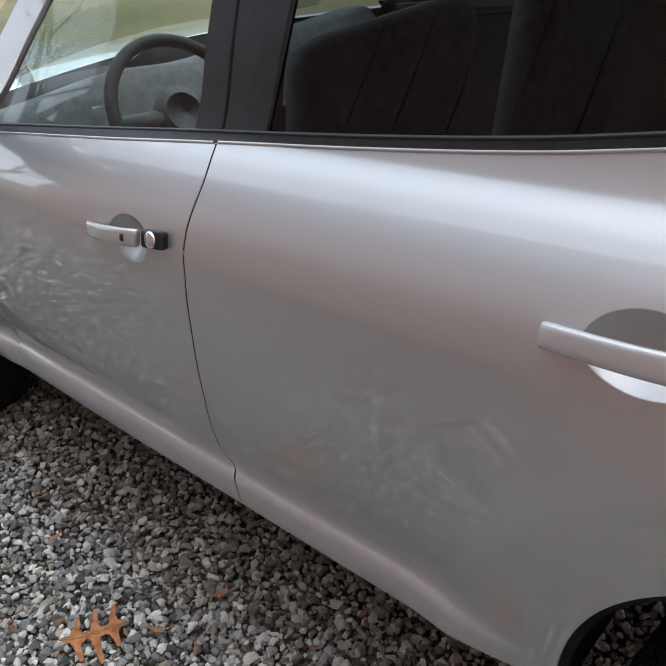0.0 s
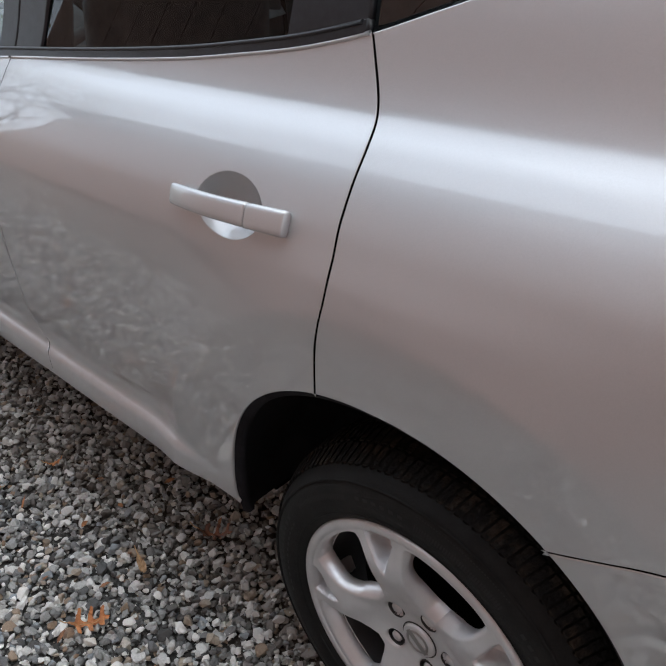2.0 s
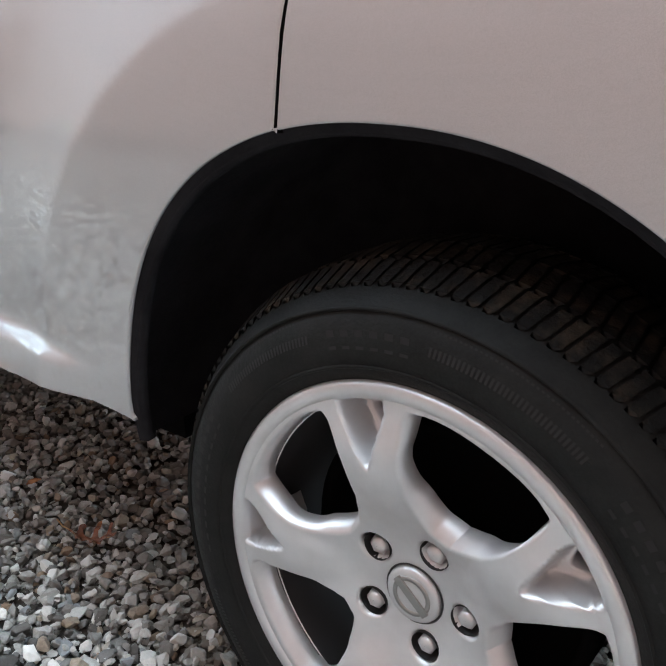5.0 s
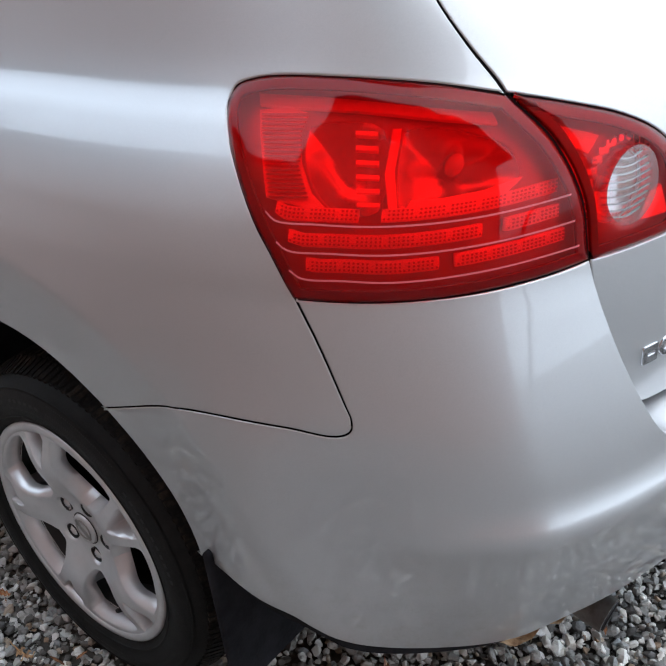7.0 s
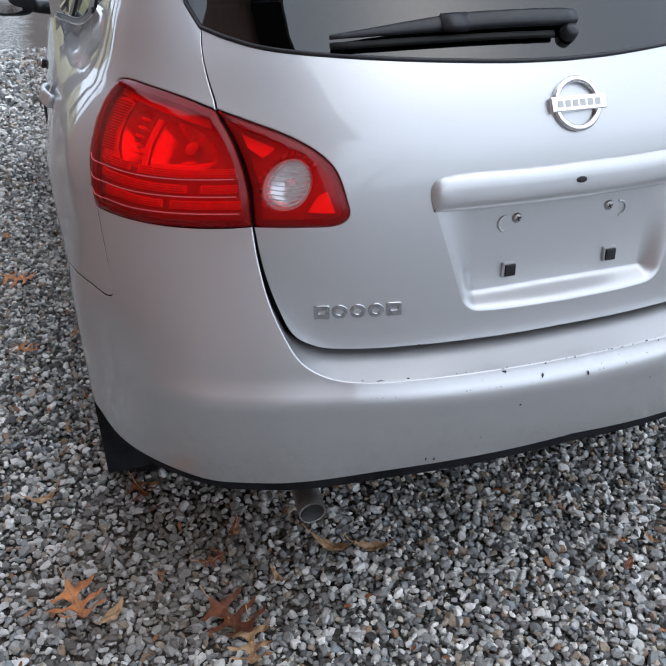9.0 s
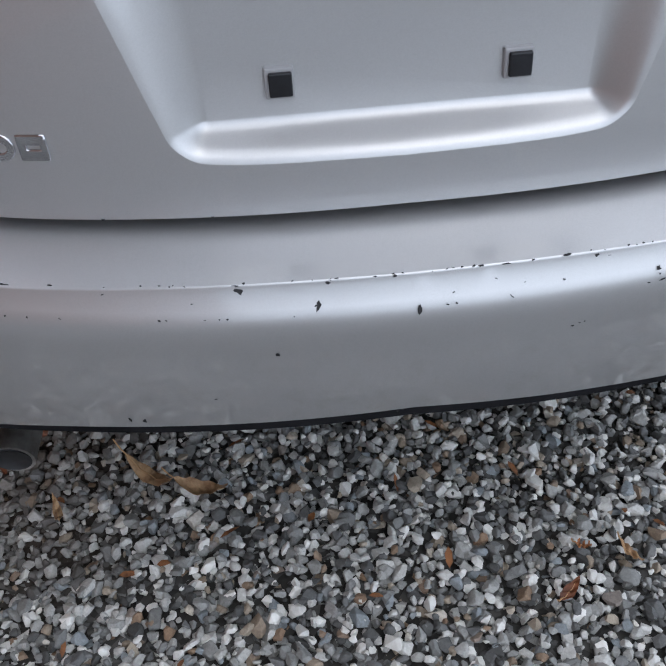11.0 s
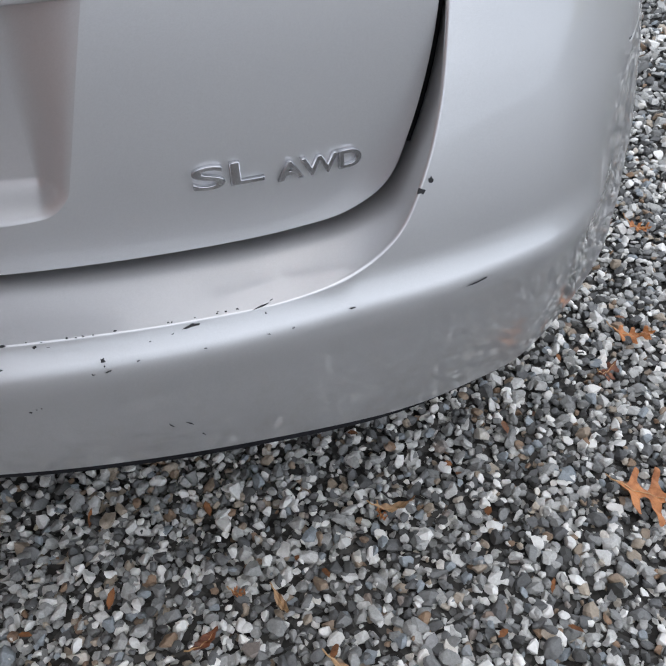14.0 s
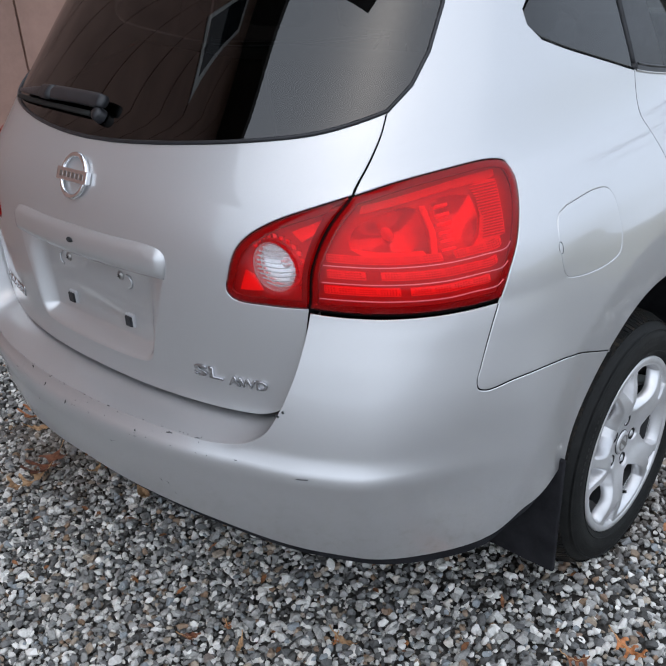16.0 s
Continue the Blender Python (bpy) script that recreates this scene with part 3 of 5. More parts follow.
    for a, points, cuts in ((near, 21, 3), (under, 11, 2), (far, 12, 2)):
        kind = rng.integers(0, 36, len(a))
        for k in range(36):
            shape, tris = lump_of(points, cuts)
            q = a[kind == k]
            n = len(q)
            sh = shape[None] * q[:, 3][:, None, None]
            ang = rng.uniform(0, 2 * np.pi, n)
            tilt, roll = rng.normal(0, .42, n), rng.normal(0, .42, n)
            c, s = np.cos(tilt)[:, None], np.sin(tilt)[:, None]
            x, y, z = sh[..., 0], sh[..., 1], sh[..., 2]
            y, z = y * c - z * s, y * s + z * c
            c, s = np.cos(roll)[:, None], np.sin(roll)[:, None]
            x, z = x * c + z * s, -x * s + z * c
            c, s = np.cos(ang)[:, None], np.sin(ang)[:, None]
            x, y = x * c - y * s, x * s + y * c
            verts.append(np.stack([x + q[:, 0:1], y + q[:, 1:2], z + q[:, 2:3]], -1).reshape(-1, 3))
            faces.append((tris[None] + (total + np.arange(n) * len(shape))[:, None, None]).reshape(-1, 3))
            total += n * len(shape)
    v, f = np.vstack(verts), np.vstack(faces)
    me = bpy.data.meshes.new("gravel")
    me.vertices.add(len(v))
    me.vertices.foreach_set("co", v.ravel().astype(np.float32))
    me.loops.add(len(f) * 3)
    me.loops.foreach_set("vertex_index", f.ravel().astype(np.int32))
    me.polygons.add(len(f))
    me.polygons.foreach_set("loop_start", np.arange(0, len(f) * 3, 3, dtype=np.int32))
    me.update(calc_edges=True)
    me.polygons.foreach_set("use_smooth", np.zeros(len(f), bool))
    me.materials.append(STONE)
    lump = new("gravel", me)
    lump.location.z, lump.rotation_euler.y = .004, math.atan(.027)
    return tagged(lump, "loose crushed grey stone gravel covering the drive", "gravel", kind="stuff")


stones()

# the house beside the car
WALL_Y = -2.75
house = tagged(new("house"), "brown house wall with vertical board siding", "house")
plain_box("wall", (-7.0, WALL_Y - .75, -.3), (-1.55, WALL_Y - .5, 3.3), SIDING, parent=house)
plain_box("wall", (-1.55, WALL_Y - .75, -.3), (-1.3, WALL_Y - .02, 3.1), SIDING, parent=house)
plain_box("wall", (-1.3, WALL_Y - .25, -.3), (.26, WALL_Y - .02, 3.1), SIDING, parent=house)
plain_box("wall", (.26, WALL_Y - .25, -.3), (9.0, WALL_Y - .02, 6.0), SIDING, parent=house)
x = -1.3
while x < 9.0:
    plain_box("siding_board", (x + .006, WALL_Y - .02, .15), (x + .384, WALL_Y, 3.1 if x < .2 else 6.0), SIDING, .004, house)
    x += .39
x = -7.0
while x < -1.6:
    plain_box("siding_board", (x + .006, WALL_Y - .5, .15), (min(x + .384, -1.56), WALL_Y - .48, 3.3), SIDING, .004, house)
    x += .39
plain_box("roof", (.2, WALL_Y - 4, 6.0), (9.6, WALL_Y + .85, 6.2), ROOFING, parent=house)
plain_box("porch_roof", (-7.2, WALL_Y - 3, 3.3), (.2, WALL_Y - .1, 3.4), ROOFING, parent=house)
wall_window = part("window", box_bm(bmesh.new(), (1.8, WALL_Y, 4.5), (2.6, WALL_Y + .03, 5.6), .004), material("white_frame", (.75, .75, .73), .5), house, "white framed window", smooth=False)
plain_box("pane", (1.88, WALL_Y + .024, 4.58), (2.52, WALL_Y + .034, 5.52), material("dark_pane", (.02, .025, .03), .03), parent=wall_window)

# ---------------------------------------------------------------- the car
car = tagged(new("car"), "silver five-door crossover car parked on gravel", "car")

gap_a = smooth_line([(-1.081, .398), (-1.090, .447), (-1.104, .469), (-1.130, .488), (-1.135, .53), (-1.12, .62), (-1.105, .70), (-1.085, .80), (-1.068, .90), (-1.064, .95), (-1.053, 1.0), (-1.040, 1.055), (-1.042, 1.105)], 5)
gap_b = smooth_line([(-.110, .766), (-.096, .845), (-.080, .91), (-.075, .96), (-.076, 1.0), (-.075, 1.05), (-.074, 1.09), (-.082, 1.124), (-.098, 1.165), (-.110, 1.198)], 5)
gap_c = smooth_line([(-2.03, .39), (-2.06, .6), (-2.05, .8), (-2.0, .95), (-1.98, 1.04)], 5)
belt_z = curve_interp([-2.2, -1.753, -1.353, -1.04, -.71, -.462, -.332, -.246, -.139, -.11, -.018, .06, .16, .23], [1.03, 1.061, 1.085, 1.105, 1.126, 1.146, 1.161, 1.172, 1.192, 1.199, 1.226, 1.249, 1.279, 1.304])


def belt(x0, x1, n=24, up=0.0):
    xs = np.linspace(x0, x1, n)
    return np.array([(at_side(x, float(belt_z(x))), float(belt_z(x)) + up) for x in xs])


def arch(a0, a1, n=40, cx=0.0, grow=1.0):
    """The wheel opening's edge between two angles (degrees from the rear, over the top)."""
    out = []
    for a in np.linspace(radians(a0), radians(a1), n):
        ca, sa = math.cos(a), math.sin(a)
        x = cx - .006 + .381 * grow * math.copysign(abs(ca) ** .909, ca)
        z = .357 + .420 * grow * math.copysign(abs(sa) ** .909, sa)
        out.append((x if x < 0 else at_side(x, z), z))
    return np.array(out)


def join(*lines):
    out = []
    for l in lines:
        for p in np.array(l, float):
            if not out or np.linalg.norm(p - out[-1]) > 1e-4:
                out.append(p)
    return np.array(out)


def ellipse(cx, cz, rx, rz, n=32, tilt=0.0):
    c, s = math.cos(tilt), math.sin(tilt)
    return np.array([(cx + rx * math.cos(a) * c - rz * math.sin(a) * s, cz + rx * math.cos(a) * s + rz * math.sin(a) * c) for a in np.linspace(0, 2 * math.pi, n, endpoint=False)])


def mirrored(line, right):
    return flip(line) if right else np.array(line, float)


def bowl(name, loop, surf, depth, mat, parent, rings=8):
    """A dished hollow behind a hole in a panel."""
    loop = resample(np.array(loop, float), .01)
    if area2(loop) < 0:
        loop = loop[::-1]
    c = loop.mean(0)
    verts, faces, m = [], [], len(loop)
    for k in range(rings + 1):
        t = k / rings
        uv = c + (loop - c) * (1 - t) + 1e-6
        n = normals_of(surf, uv)
        verts += list(surf(uv[:, 0], uv[:, 1]) - n * (depth * (1 - (1 - t) ** 2.4) ** 1.15 + .001))
    for k in range(rings):
        for i in range(m):
            faces.append((k * m + i, k * m + (i + 1) % m, (k + 1) * m + (i + 1) % m, (k + 1) * m + i))
    return mesh_part(name, verts, faces, mat, parent)


def cup(name, s0, z0, rs, rz, depth, off, mat, parent, m, n=28, rings=7):
    """A round reflector dish set into the lamp, its mouth at the given depth under the skin."""
    verts, faces = [], []
    for k in range(rings + 1):
        t = k / rings
        line = m(ellipse(s0, z0, rs * math.cos(t * 1.45), rz * math.cos(t * 1.45), n))
        nn = normals_of(body, line)
        verts += list(body(line[:, 0], line[:, 1]) - nn * (off + depth * math.sin(t * 1.45)))
    for k in range(rings):
        for i in range(n):
            faces.append((k * n + i, k * n + (i + 1) % n, (k + 1) * n + (i + 1) % n, (k + 1) * n + i))
    faces.append(tuple(rings * n + i for i in range(n)))
    return mesh_part(name, verts, faces, mat, parent)


def strip(name, line, width, off, high, mat, parent, m):
    """A thin ridge that follows a line on the skin."""
    line = np.array(line, float)
    a, b = m(line + [0, width / 2]), m(line - [0, width / 2])
    verts = []
    for q, o in ((b, off), (b, off + high), (a, off + high), (a, off)):
        verts += list(body(q[:, 0], q[:, 1]) + normals_of(body, q) * o)
    k = len(line)
    faces = [(r * k + i, r * k + i + 1, ((r + 1) % 4) * k + i + 1, ((r + 1) % 4) * k + i) for r in range(4) for i in range(k - 1)]
    return mesh_part(name, verts, faces, mat, parent, smooth=False)


def lamp_inside(m, outer, inner, outer_line, inner_line):
    """Reflectors, ribs and dividing lines behind the red lenses."""
    bowl_l = smooth_line([(.571, 1.092), (.603, 1.096), (.668, 1.086), (.676, 1.004), (.622, 1.006), (.590, 1.031), (.572, 1.062), (.571, 1.092)], 4)[:-1]
    bowl_r = smooth_line([(.692, 1.082), (.716, 1.087), (.784, 1.073), (.832, 1.052), (.848, 1.022), (.813, .999), (.704, 1.000), (.690, 1.043), (.692, 1.082)], 4)[:-1]
    panel("lamp_housing", m(outer_line), body, LAMP_SHADE, outer, off=-.022, h=.02, depth=.006, holes=[m(bowl_l), m(bowl_r)])
    dishes = lambda u, v: body(u, v) - normals_of(body, np.stack(np.broadcast_arrays(u, v), -1).reshape(-1, 2)) * .022
    bowl("dish", m(bowl_l), dishes, .030, LAMP_DISH, outer)
    bowl("dish", m(bowl_r), dishes, .034, LAMP_DISH, outer)
    cup("bulb", .765, 1.048, .013, .013, -.014, .045, LAMP_BULB, outer, m, 14, 5)
    def facet(line):
        panel("facet", m(line), body, LAMP_SILVER, outer, off=-.013, h=.012, edge=.001, depth=.006)
    facet(smooth_line([(.501, 1.115), (.586, 1.1125), (.681, 1.104), (.80, 1.088)], 4).tolist() + smooth_line([(.808, 1.077), (.732, 1.089), (.635, 1.101), (.503, 1.107)], 4).tolist())
    facet([(.505, 1.102), (.542, 1.104), (.568, 1.100), (.563, 1.084), (.571, 1.055), (.590, 1.025), (.614, 1.007), (.537, 1.020)])
    facet([(.680, 1.082), (.689, 1.082), (.686, 1.043), (.696, 1.004), (.688, 1.002), (.677, 1.04)])
    facet([(.706, 1.001), (.813, 1.000), (.846, 1.020), (.80, 1.013), (.75, 1.011), (.712, 1.012)])
    for k in range(19):
        z = 1.020 + k * .0043
        strip("rib", [(.537 - (z - 1.02) * .40 + .004, z), (.575 - abs(z - 1.085) * .1 + max(0, 1.05 - z) * .7, z)], .0016, -.012, .0015, LAMP_SHADE, outer, m)
    for k in range(6):
        z = 1.012 + k * .0135
        s0 = .651 - (z - 1.0) * .2
        strip("rib", [(s0, z), (s0 + .027, z - .002)], .0042, -.020, .010, LAMP_SILVER, outer, m)
    # dividing lines on the lens and the ribbed fields above them
    for k in range(3):
        d, e = -.0285 * k, .016 * k
        line = smooth_line([(.549 + e, 1.003 + d), (.562 + e, .995 + d), (.61 + e, .992 + d), (.69, .988 + d), (.79, .988 + d), (.899 + .5 * e, .993 + d)], 8)
        strip("lens_line", line, .0017, .0070, .0010, LENS_LINE, outer, m)
        at = lambda s0: float(np.interp(s0, line[:, 0], line[:, 1]))
        spans = (((.552, .652), (.68, .895)), ((.572, .80), (.83, .90)), ((.595, .75), (.77, .91)))[k]
        for s0, s1 in spans:
            xs = np.linspace(s0, s1, 14)
            facet([(q, at(q) + .0045) for q in xs] + [(q, at(q) + .0175) for q in xs[::-1]])
            n = int((s1 - s0) / .0052)
            for j in range(n):
                q = s0 + (s1 - s0) * (j + .5) / n
                for row in range(3 if j % 7 else 1):
                    strip("rib", [(q - .0011, at(q) + .0075 + row * .004), (q + .0011, at(q) + .0075 + row * .004)], .0018, -.012, .0014, LAMP_SHADE, outer, m)
    for line, lamp in ((outer_line, outer), (inner_line, inner)):
        ring = np.array(line, float)
        ring = ring if area2(ring) > 0 else ring[::-1]
        panel("lamp_rim", m(inset(ring, .002)), body, DARK_RED, lamp, off=-.002, h=.014, depth=.004, edge=.001, holes=[m(inset(resample(ring, .01), .0105))])
    panel("lamp_housing", m(inner_line), body, LAMP_SHADE, inner, off=-.022, h=.02, depth=.006, holes=[m(ellipse(.994, .984, .046, .046))])
    cup("dish", .994, .984, .046, .046, .025, .020, LAMP_DISH, inner, m)
    cup("bulb", .994, .984, .011, .011, -.016, .05, LAMP_BULB, inner, m, 14, 5)
    for k in range(14):
        a = radians(40 + 14 * k)
        c0, z0 = .994 + .053 * math.cos(a), .984 + .053 * math.sin(a)
        strip("rib", [(c0 - .004, z0), (c0 + .004, z0)], .008, -.020, .008, CHROME, inner, m)
    for tri in ([(.862, 1.072), (.872, 1.060), (.935, 1.03), (.95, 1.045)], [(1.035, .935), (1.082, .932), (1.066, .968), (1.052, .962)]):
        panel("facet", m(tri), body, LAMP_SILVER, inner, off=-.011, h=.02, depth=.004)
    for k in range(9):
        z = .952 + k * .008
        w = math.sqrt(max(.041 ** 2 - (z - .984) ** 2, 1e-5))
        strip("lens_flute", smooth_line([(.994 - w, z + .002), (.994, z - .003), (.994 + w, z + .002)], 5), .0018, -.006, .003, FLUTE, inner, m)


LENS_LINE = material("pale_red_line", (0.7, 0.12, 0.14), 0.3)
SILL = [(-.380, .408), (-.458, .414), (-.675, .396), (-1.081, .398)]
seam = smooth_line([(.584, .913), (.607, .868), (.637, .79), (.644, .768), (.641, .754), (.624, .748), (.566, .756), (.502, .759), (.44, .754), (.402, .747), (.39, .7445), (.241, .692)], 5)
lamp_outer = smooth_line([(.583, .913), (.557, .959), (.504, 1.033), (.476, 1.076), (.466, 1.104), (.476, 1.119), (.501, 1.126), (.536, 1.129), (.621, 1.126), (.719, 1.116), (.812, 1.099)], 6)
lamp_cut = smooth_line([(.814, 1.098), (.874, 1.05), (.921, .984), (.936, .913)], 8)
lamp_low = smooth_line([(.936, .913), (.884, .909), (.804, .906), (.73, .906), (.66, .908), (.585, .912)], 6)
lamp_in = smooth_line([(.822, 1.097), (.888, 1.083), (.978, 1.059), (1.041, 1.031), (1.078, 1.0), (1.100, .955), (1.106, .93), (1.092, .916), (1.022, .912), (.944, .913)], 6)
lamp_in_cut = smooth_line([(.944, .913), (.929, .984), (.882, 1.05), (.822, 1.097)], 8)
gate_up = smooth_line([(.812, 1.099), (.776, 1.147), (.758, 1.187), (.753, 1.224)], 6)
gate_low = smooth_line([(.938, .912), (.955, .819), (.975, .751), (.999, .70), (1.043, .676), (1.106, .669), (1.231, .667), (1.421, .667), (MID, .668)], 6)
glass_low = smooth_line([(.753, 1.224), (.825, 1.207), (.898, 1.194), (1.053, 1.181), (1.397, 1.163), (MID, 1.160)], 6)
ridge = smooth_line([(.941, .867), (.953, .79), (.972, .727), (.997, .677), (1.038, .649), (1.096, .639), (1.219, .639), (1.341, .641), (1.464, .642), (MID, .642)], 6)
bumper_low = smooth_line([(.368, .472), (.43, .476), (.50, .470), (.545, .460), (.575, .439), (.61, .414), (.67, .393), (.75, .384), (.82, .384), (.89, .389), (.976, .402), (1.124, .429), (1.261, .442), (1.396, .450), (MID, .459)], 6)

for right in (False, True):
    m = lambda line: mirrored(line, right)
    # rear door with its handle hollow
    cup_r = ellipse(-.284, .986, .072, .042)
    rear_door = panel("rear_door", m(join(gap_a[::1], belt(-1.042, -.110), gap_b[::-1], arch(104, 173), SILL)), body, PAINT, car, "silver rear door with a body-coloured handle",
                      holes=[m(cup_r)], gap=.0033, h=.016 if right else .0085, depth=.005)
    bowl("handle_hollow", m(cup_r), body, .030, PAINT, rear_door)
    cup_f = ellipse(-1.232, .939, .066, .042)
    front_door = panel("front_door", m(join(gap_c, belt(-1.98, -1.042), gap_a[::-1], [(-1.081, .398), (-1.657, .385), (-2.03, .39)])), body, PAINT, car, "silver front door with a keyhole by the handle",
                       holes=[m(cup_f)], gap=.0033, h=.02 if right else .010, depth=.005)
    bowl("handle_hollow", m(cup_f), body, .030, PAINT, front_door)
    # quarter panel
    fuel = smooth_line([(.365, 1.030), (.25, 1.034), (.205, 1.024), (.197, 1.0), (.222, .91), (.25, .897), (.375, .897), (.418, .912), (.424, .984), (.405, 1.018), (.365, 1.030)], 5)[:-1]
    quarter = panel("quarter_panel", m(join(gap_b, belt(-.110, .23, 14), [(at_side(.262, 1.335), 1.335), (at_side(.262, 1.36), 1.36), (at_side(.22, 1.39), 1.39), (at_side(0, 1.47), 1.47), (-.2, 1.515), (-.2, 1.6), (at_side(.2, 1.6), 1.6), (.64, 1.56), (.64, 1.386), (.67, 1.311), (.705, 1.261)],
                    gate_up[::-1], lamp_outer[::-1], seam, arch(51.7, 104))), body, PAINT, car, "silver rear quarter panel over the wheel arch", holes=[m(fuel)] if right else [], gap=.0033, h=.014, edge=.0024, depth=.005)
    if right:
        flap = panel("fuel_flap", m(inset(fuel if area2(fuel) > 0 else fuel[::-1], .004)), body, PAINT, quarter, "silver fuel filler flap", depth=.004)
        notch = mirrored(ellipse(.423, .965, .006, .011), True)
        bowl("finger_notch", notch, lambda a, b: body(a, b) + normals_of(body, np.stack(np.broadcast_arrays(a, b), -1).reshape(-1, 2)) * .0016, .006, SHADE_BLACK, quarter, 5)
    # front fender, simple
    panel("front_fender", m(join([(-3.5, .45), (-3.5, .78), (-3.3, .9), (-2.6, .99), (-1.98, 1.04)], gap_c[::-1], [(-2.03, .39), (-2.29, .39)], arch(175, 5, 40, FRONT_X)[::-1][::-1], [(-3.08, .4)])), body, PAINT, car, gap=.002)
    # rolled top edge of the doors, and the window trim along the belt
    tube("door_edge", [skin(a, b, off=-.0005)[0] for a, b in m(belt(-1.975, -1.047, 30, -.001))], .0034, PAINT, front_door, n=8)
    tube("door_edge", [skin(a, b, off=-.0005)[0] for a, b in m(belt(-1.037, -.113, 30, -.001))], .0034, PAINT, rear_door, n=8)
    panel("belt_trim", m(join(belt(-1.98, -.12, 40, .001), belt(-.12, -1.98, 40, .0135))), body, BLACK_TRIM, car, "black window sill trim", off=.003, edge=.003)
    tube("trim_lip", [skin(a, b, off=.0015)[0] for a, b in m(belt(-1.975, -.125, 40, .013))], .0035, BLACK_TRIM, car, n=8)
    # glass and pillars
    panel("front_window", m(join(belt(-1.85, -1.107, 12, .0135), [(-1.065, 1.54), (-1.4, 1.5), (-1.62, 1.33)])), side_glass, CLEAR_GLASS, car, "clear front side window", off=-.008, depth=.002)
    panel("pillar_trim", m(join(belt(-1.106, -1.037, 4, .0135), [(-1.009, 1.54), (-1.065, 1.54)])), body, BLACK_TRIM, car, "black pillar trim", gap=.001, off=.001)
    panel("pillar_trim", m(join(belt(-1.030, -.931, 4, .0135), [(-.862, 1.54), (-1.003, 1.54)])), body, BLACK_TRIM, car, "black pillar trim", gap=.001, off=.001)
    panel("rear_window", m(join(belt(-.931, -.260, 10, .0135), [(-.243, 1.33), (-.27, 1.48), (-.6, 1.53), (-.862, 1.54)])), side_glass, SIDE_GLASS, car, "dark tinted rear side window", off=-.008, depth=.002)
    panel("corner_trim", m(join(belt(-.258, -.119, 4, .0135), [(-.13, 1.44), (-.26, 1.48), (-.243, 1.33)])), body, BLACK_TRIM, car, "black corner trim", gap=.001)
    panel("quarter_window", m(join(belt(-.105, .225, 12, .006), [(at_side(.255, 1.33), 1.33), (at_side(.255, 1.355), 1.355), (at_side(.21, 1.385), 1.385), (at_side(0, 1.465), 1.465), (-.11, 1.49)])), body, TINTED_GLASS, car, "dark tinted quarter window", off=-.004, depth=.003)
    panel("roof_rail", m(join([(-1.62, 1.33), (-1.4, 1.505), (-1.1, 1.545), (-.6, 1.54), (-.2, 1.515), (-.2, 1.6), (-1.2, 1.6), (-1.35, 1.57), (-1.75, 1.33), (-2.05, 1.08), (-1.9, 1.08)])), body, PAINT, car, gap=.001)
    # tail lamps
    outer = panel("tail_lamp", m(inset(join(lamp_outer, lamp_cut, lamp_low) if area2(join(lamp_outer, lamp_cut, lamp_low)) > 0 else join(lamp_outer, lamp_cut, lamp_low)[::-1], .003)), body, RED_LENS, car, "red outer tail lamp lens", off=.002, h=.012, edge=.004, depth=.02, dome=.005, dome_w=.02)
    inner_line = join(lamp_in, lamp_in_cut)
    inner_line = inner_line if area2(inner_line) > 0 else inner_line[::-1]
    inner = panel("reversing_lamp", m(inset(inner_line, .002)), body, RED_LENS, car, "red inner tail lamp with a round clear reversing light", off=.002, h=.012, edge=.004, depth=.02, dome=.005, dome_w=.02, holes=[m(ellipse(.994, .984, .043, .043))])
    panel("clear_lens", m(ellipse(.994, .984, .042, .042)), body, WHITE_LENS, inner, "round clear reversing lens", off=.006, h=.008, edge=.002, depth=.01)
    lamp_inside(m, outer, inner, join(lamp_outer, lamp_cut, lamp_low), inner_line)

# tailgate with the number plate hollow
recess = smooth_line([(-.274, .930), (-.25, .85), (-.226, .770), (-.218, .748), (-.200, .732), (-.175, .727), (0, .724)], 6)
recess = np.vstack([recess, (recess * [-1, 1])[::-1][1:]])
recess_uv = np.array([(at_rear(y, z), z) for y, z in recess])
left_edge = join(gate_low[::-1], lamp_in[::-1], gate_up, glass_low)
gate_line = join(left_edge, flip(left_edge)[::-1])
tailgate = panel("tailgate", gate_line, body, PAINT, car, "silver tailgate with a hollow for the plate", holes=[recess_uv], gap=.004, depth=.006)
glass_side = [(.64, 1.53), (.642, 1.386), (.672, 1.311), (.707, 1.261)]
gl = join(glass_side, glass_low)
rear_glass = panel("rear_window", inset(join(gl, flip(gl)[::-1]), .0) , body, TINTED_GLASS, car, "dark tinted rear window", off=-.002, depth=.004, gap=.003)


def recess_fn():
    """The hollow: walls that fall from the tailgate's skin to a flat floor."""
    n = len(recess)
    floor = np.array([(np.clip(y, -.19, .19) * (.96 + .04 * (z - .72) / .2), max(z, .757) if z < .9 else z) for y, z in recess])
    verts, faces, rings = [], [], 10
    edge_p = body(recess_uv[:, 0], recess_uv[:, 1])
    for k in range(rings + 1):
        t = k / rings
        w = t * t * (3 - 2 * t)
        for i in range(n):
            y, z = recess[i] * (1 - t) + floor[i] * t
            xx = edge_p[i][0] * (1 - w) + .866 * w
            verts.append((xx, y, z))
    for k in range(rings):
        for i in range(n - 1):
            faces.append((k * n + i, k * n + i + 1, (k + 1) * n + i + 1, (k + 1) * n + i))
    faces.append(tuple(rings * n + i for i in range(n)))
    return verts, faces


rv, rf = recess_fn()
mesh_part("plate_hollow", rv, rf, PAINT, tailgate)
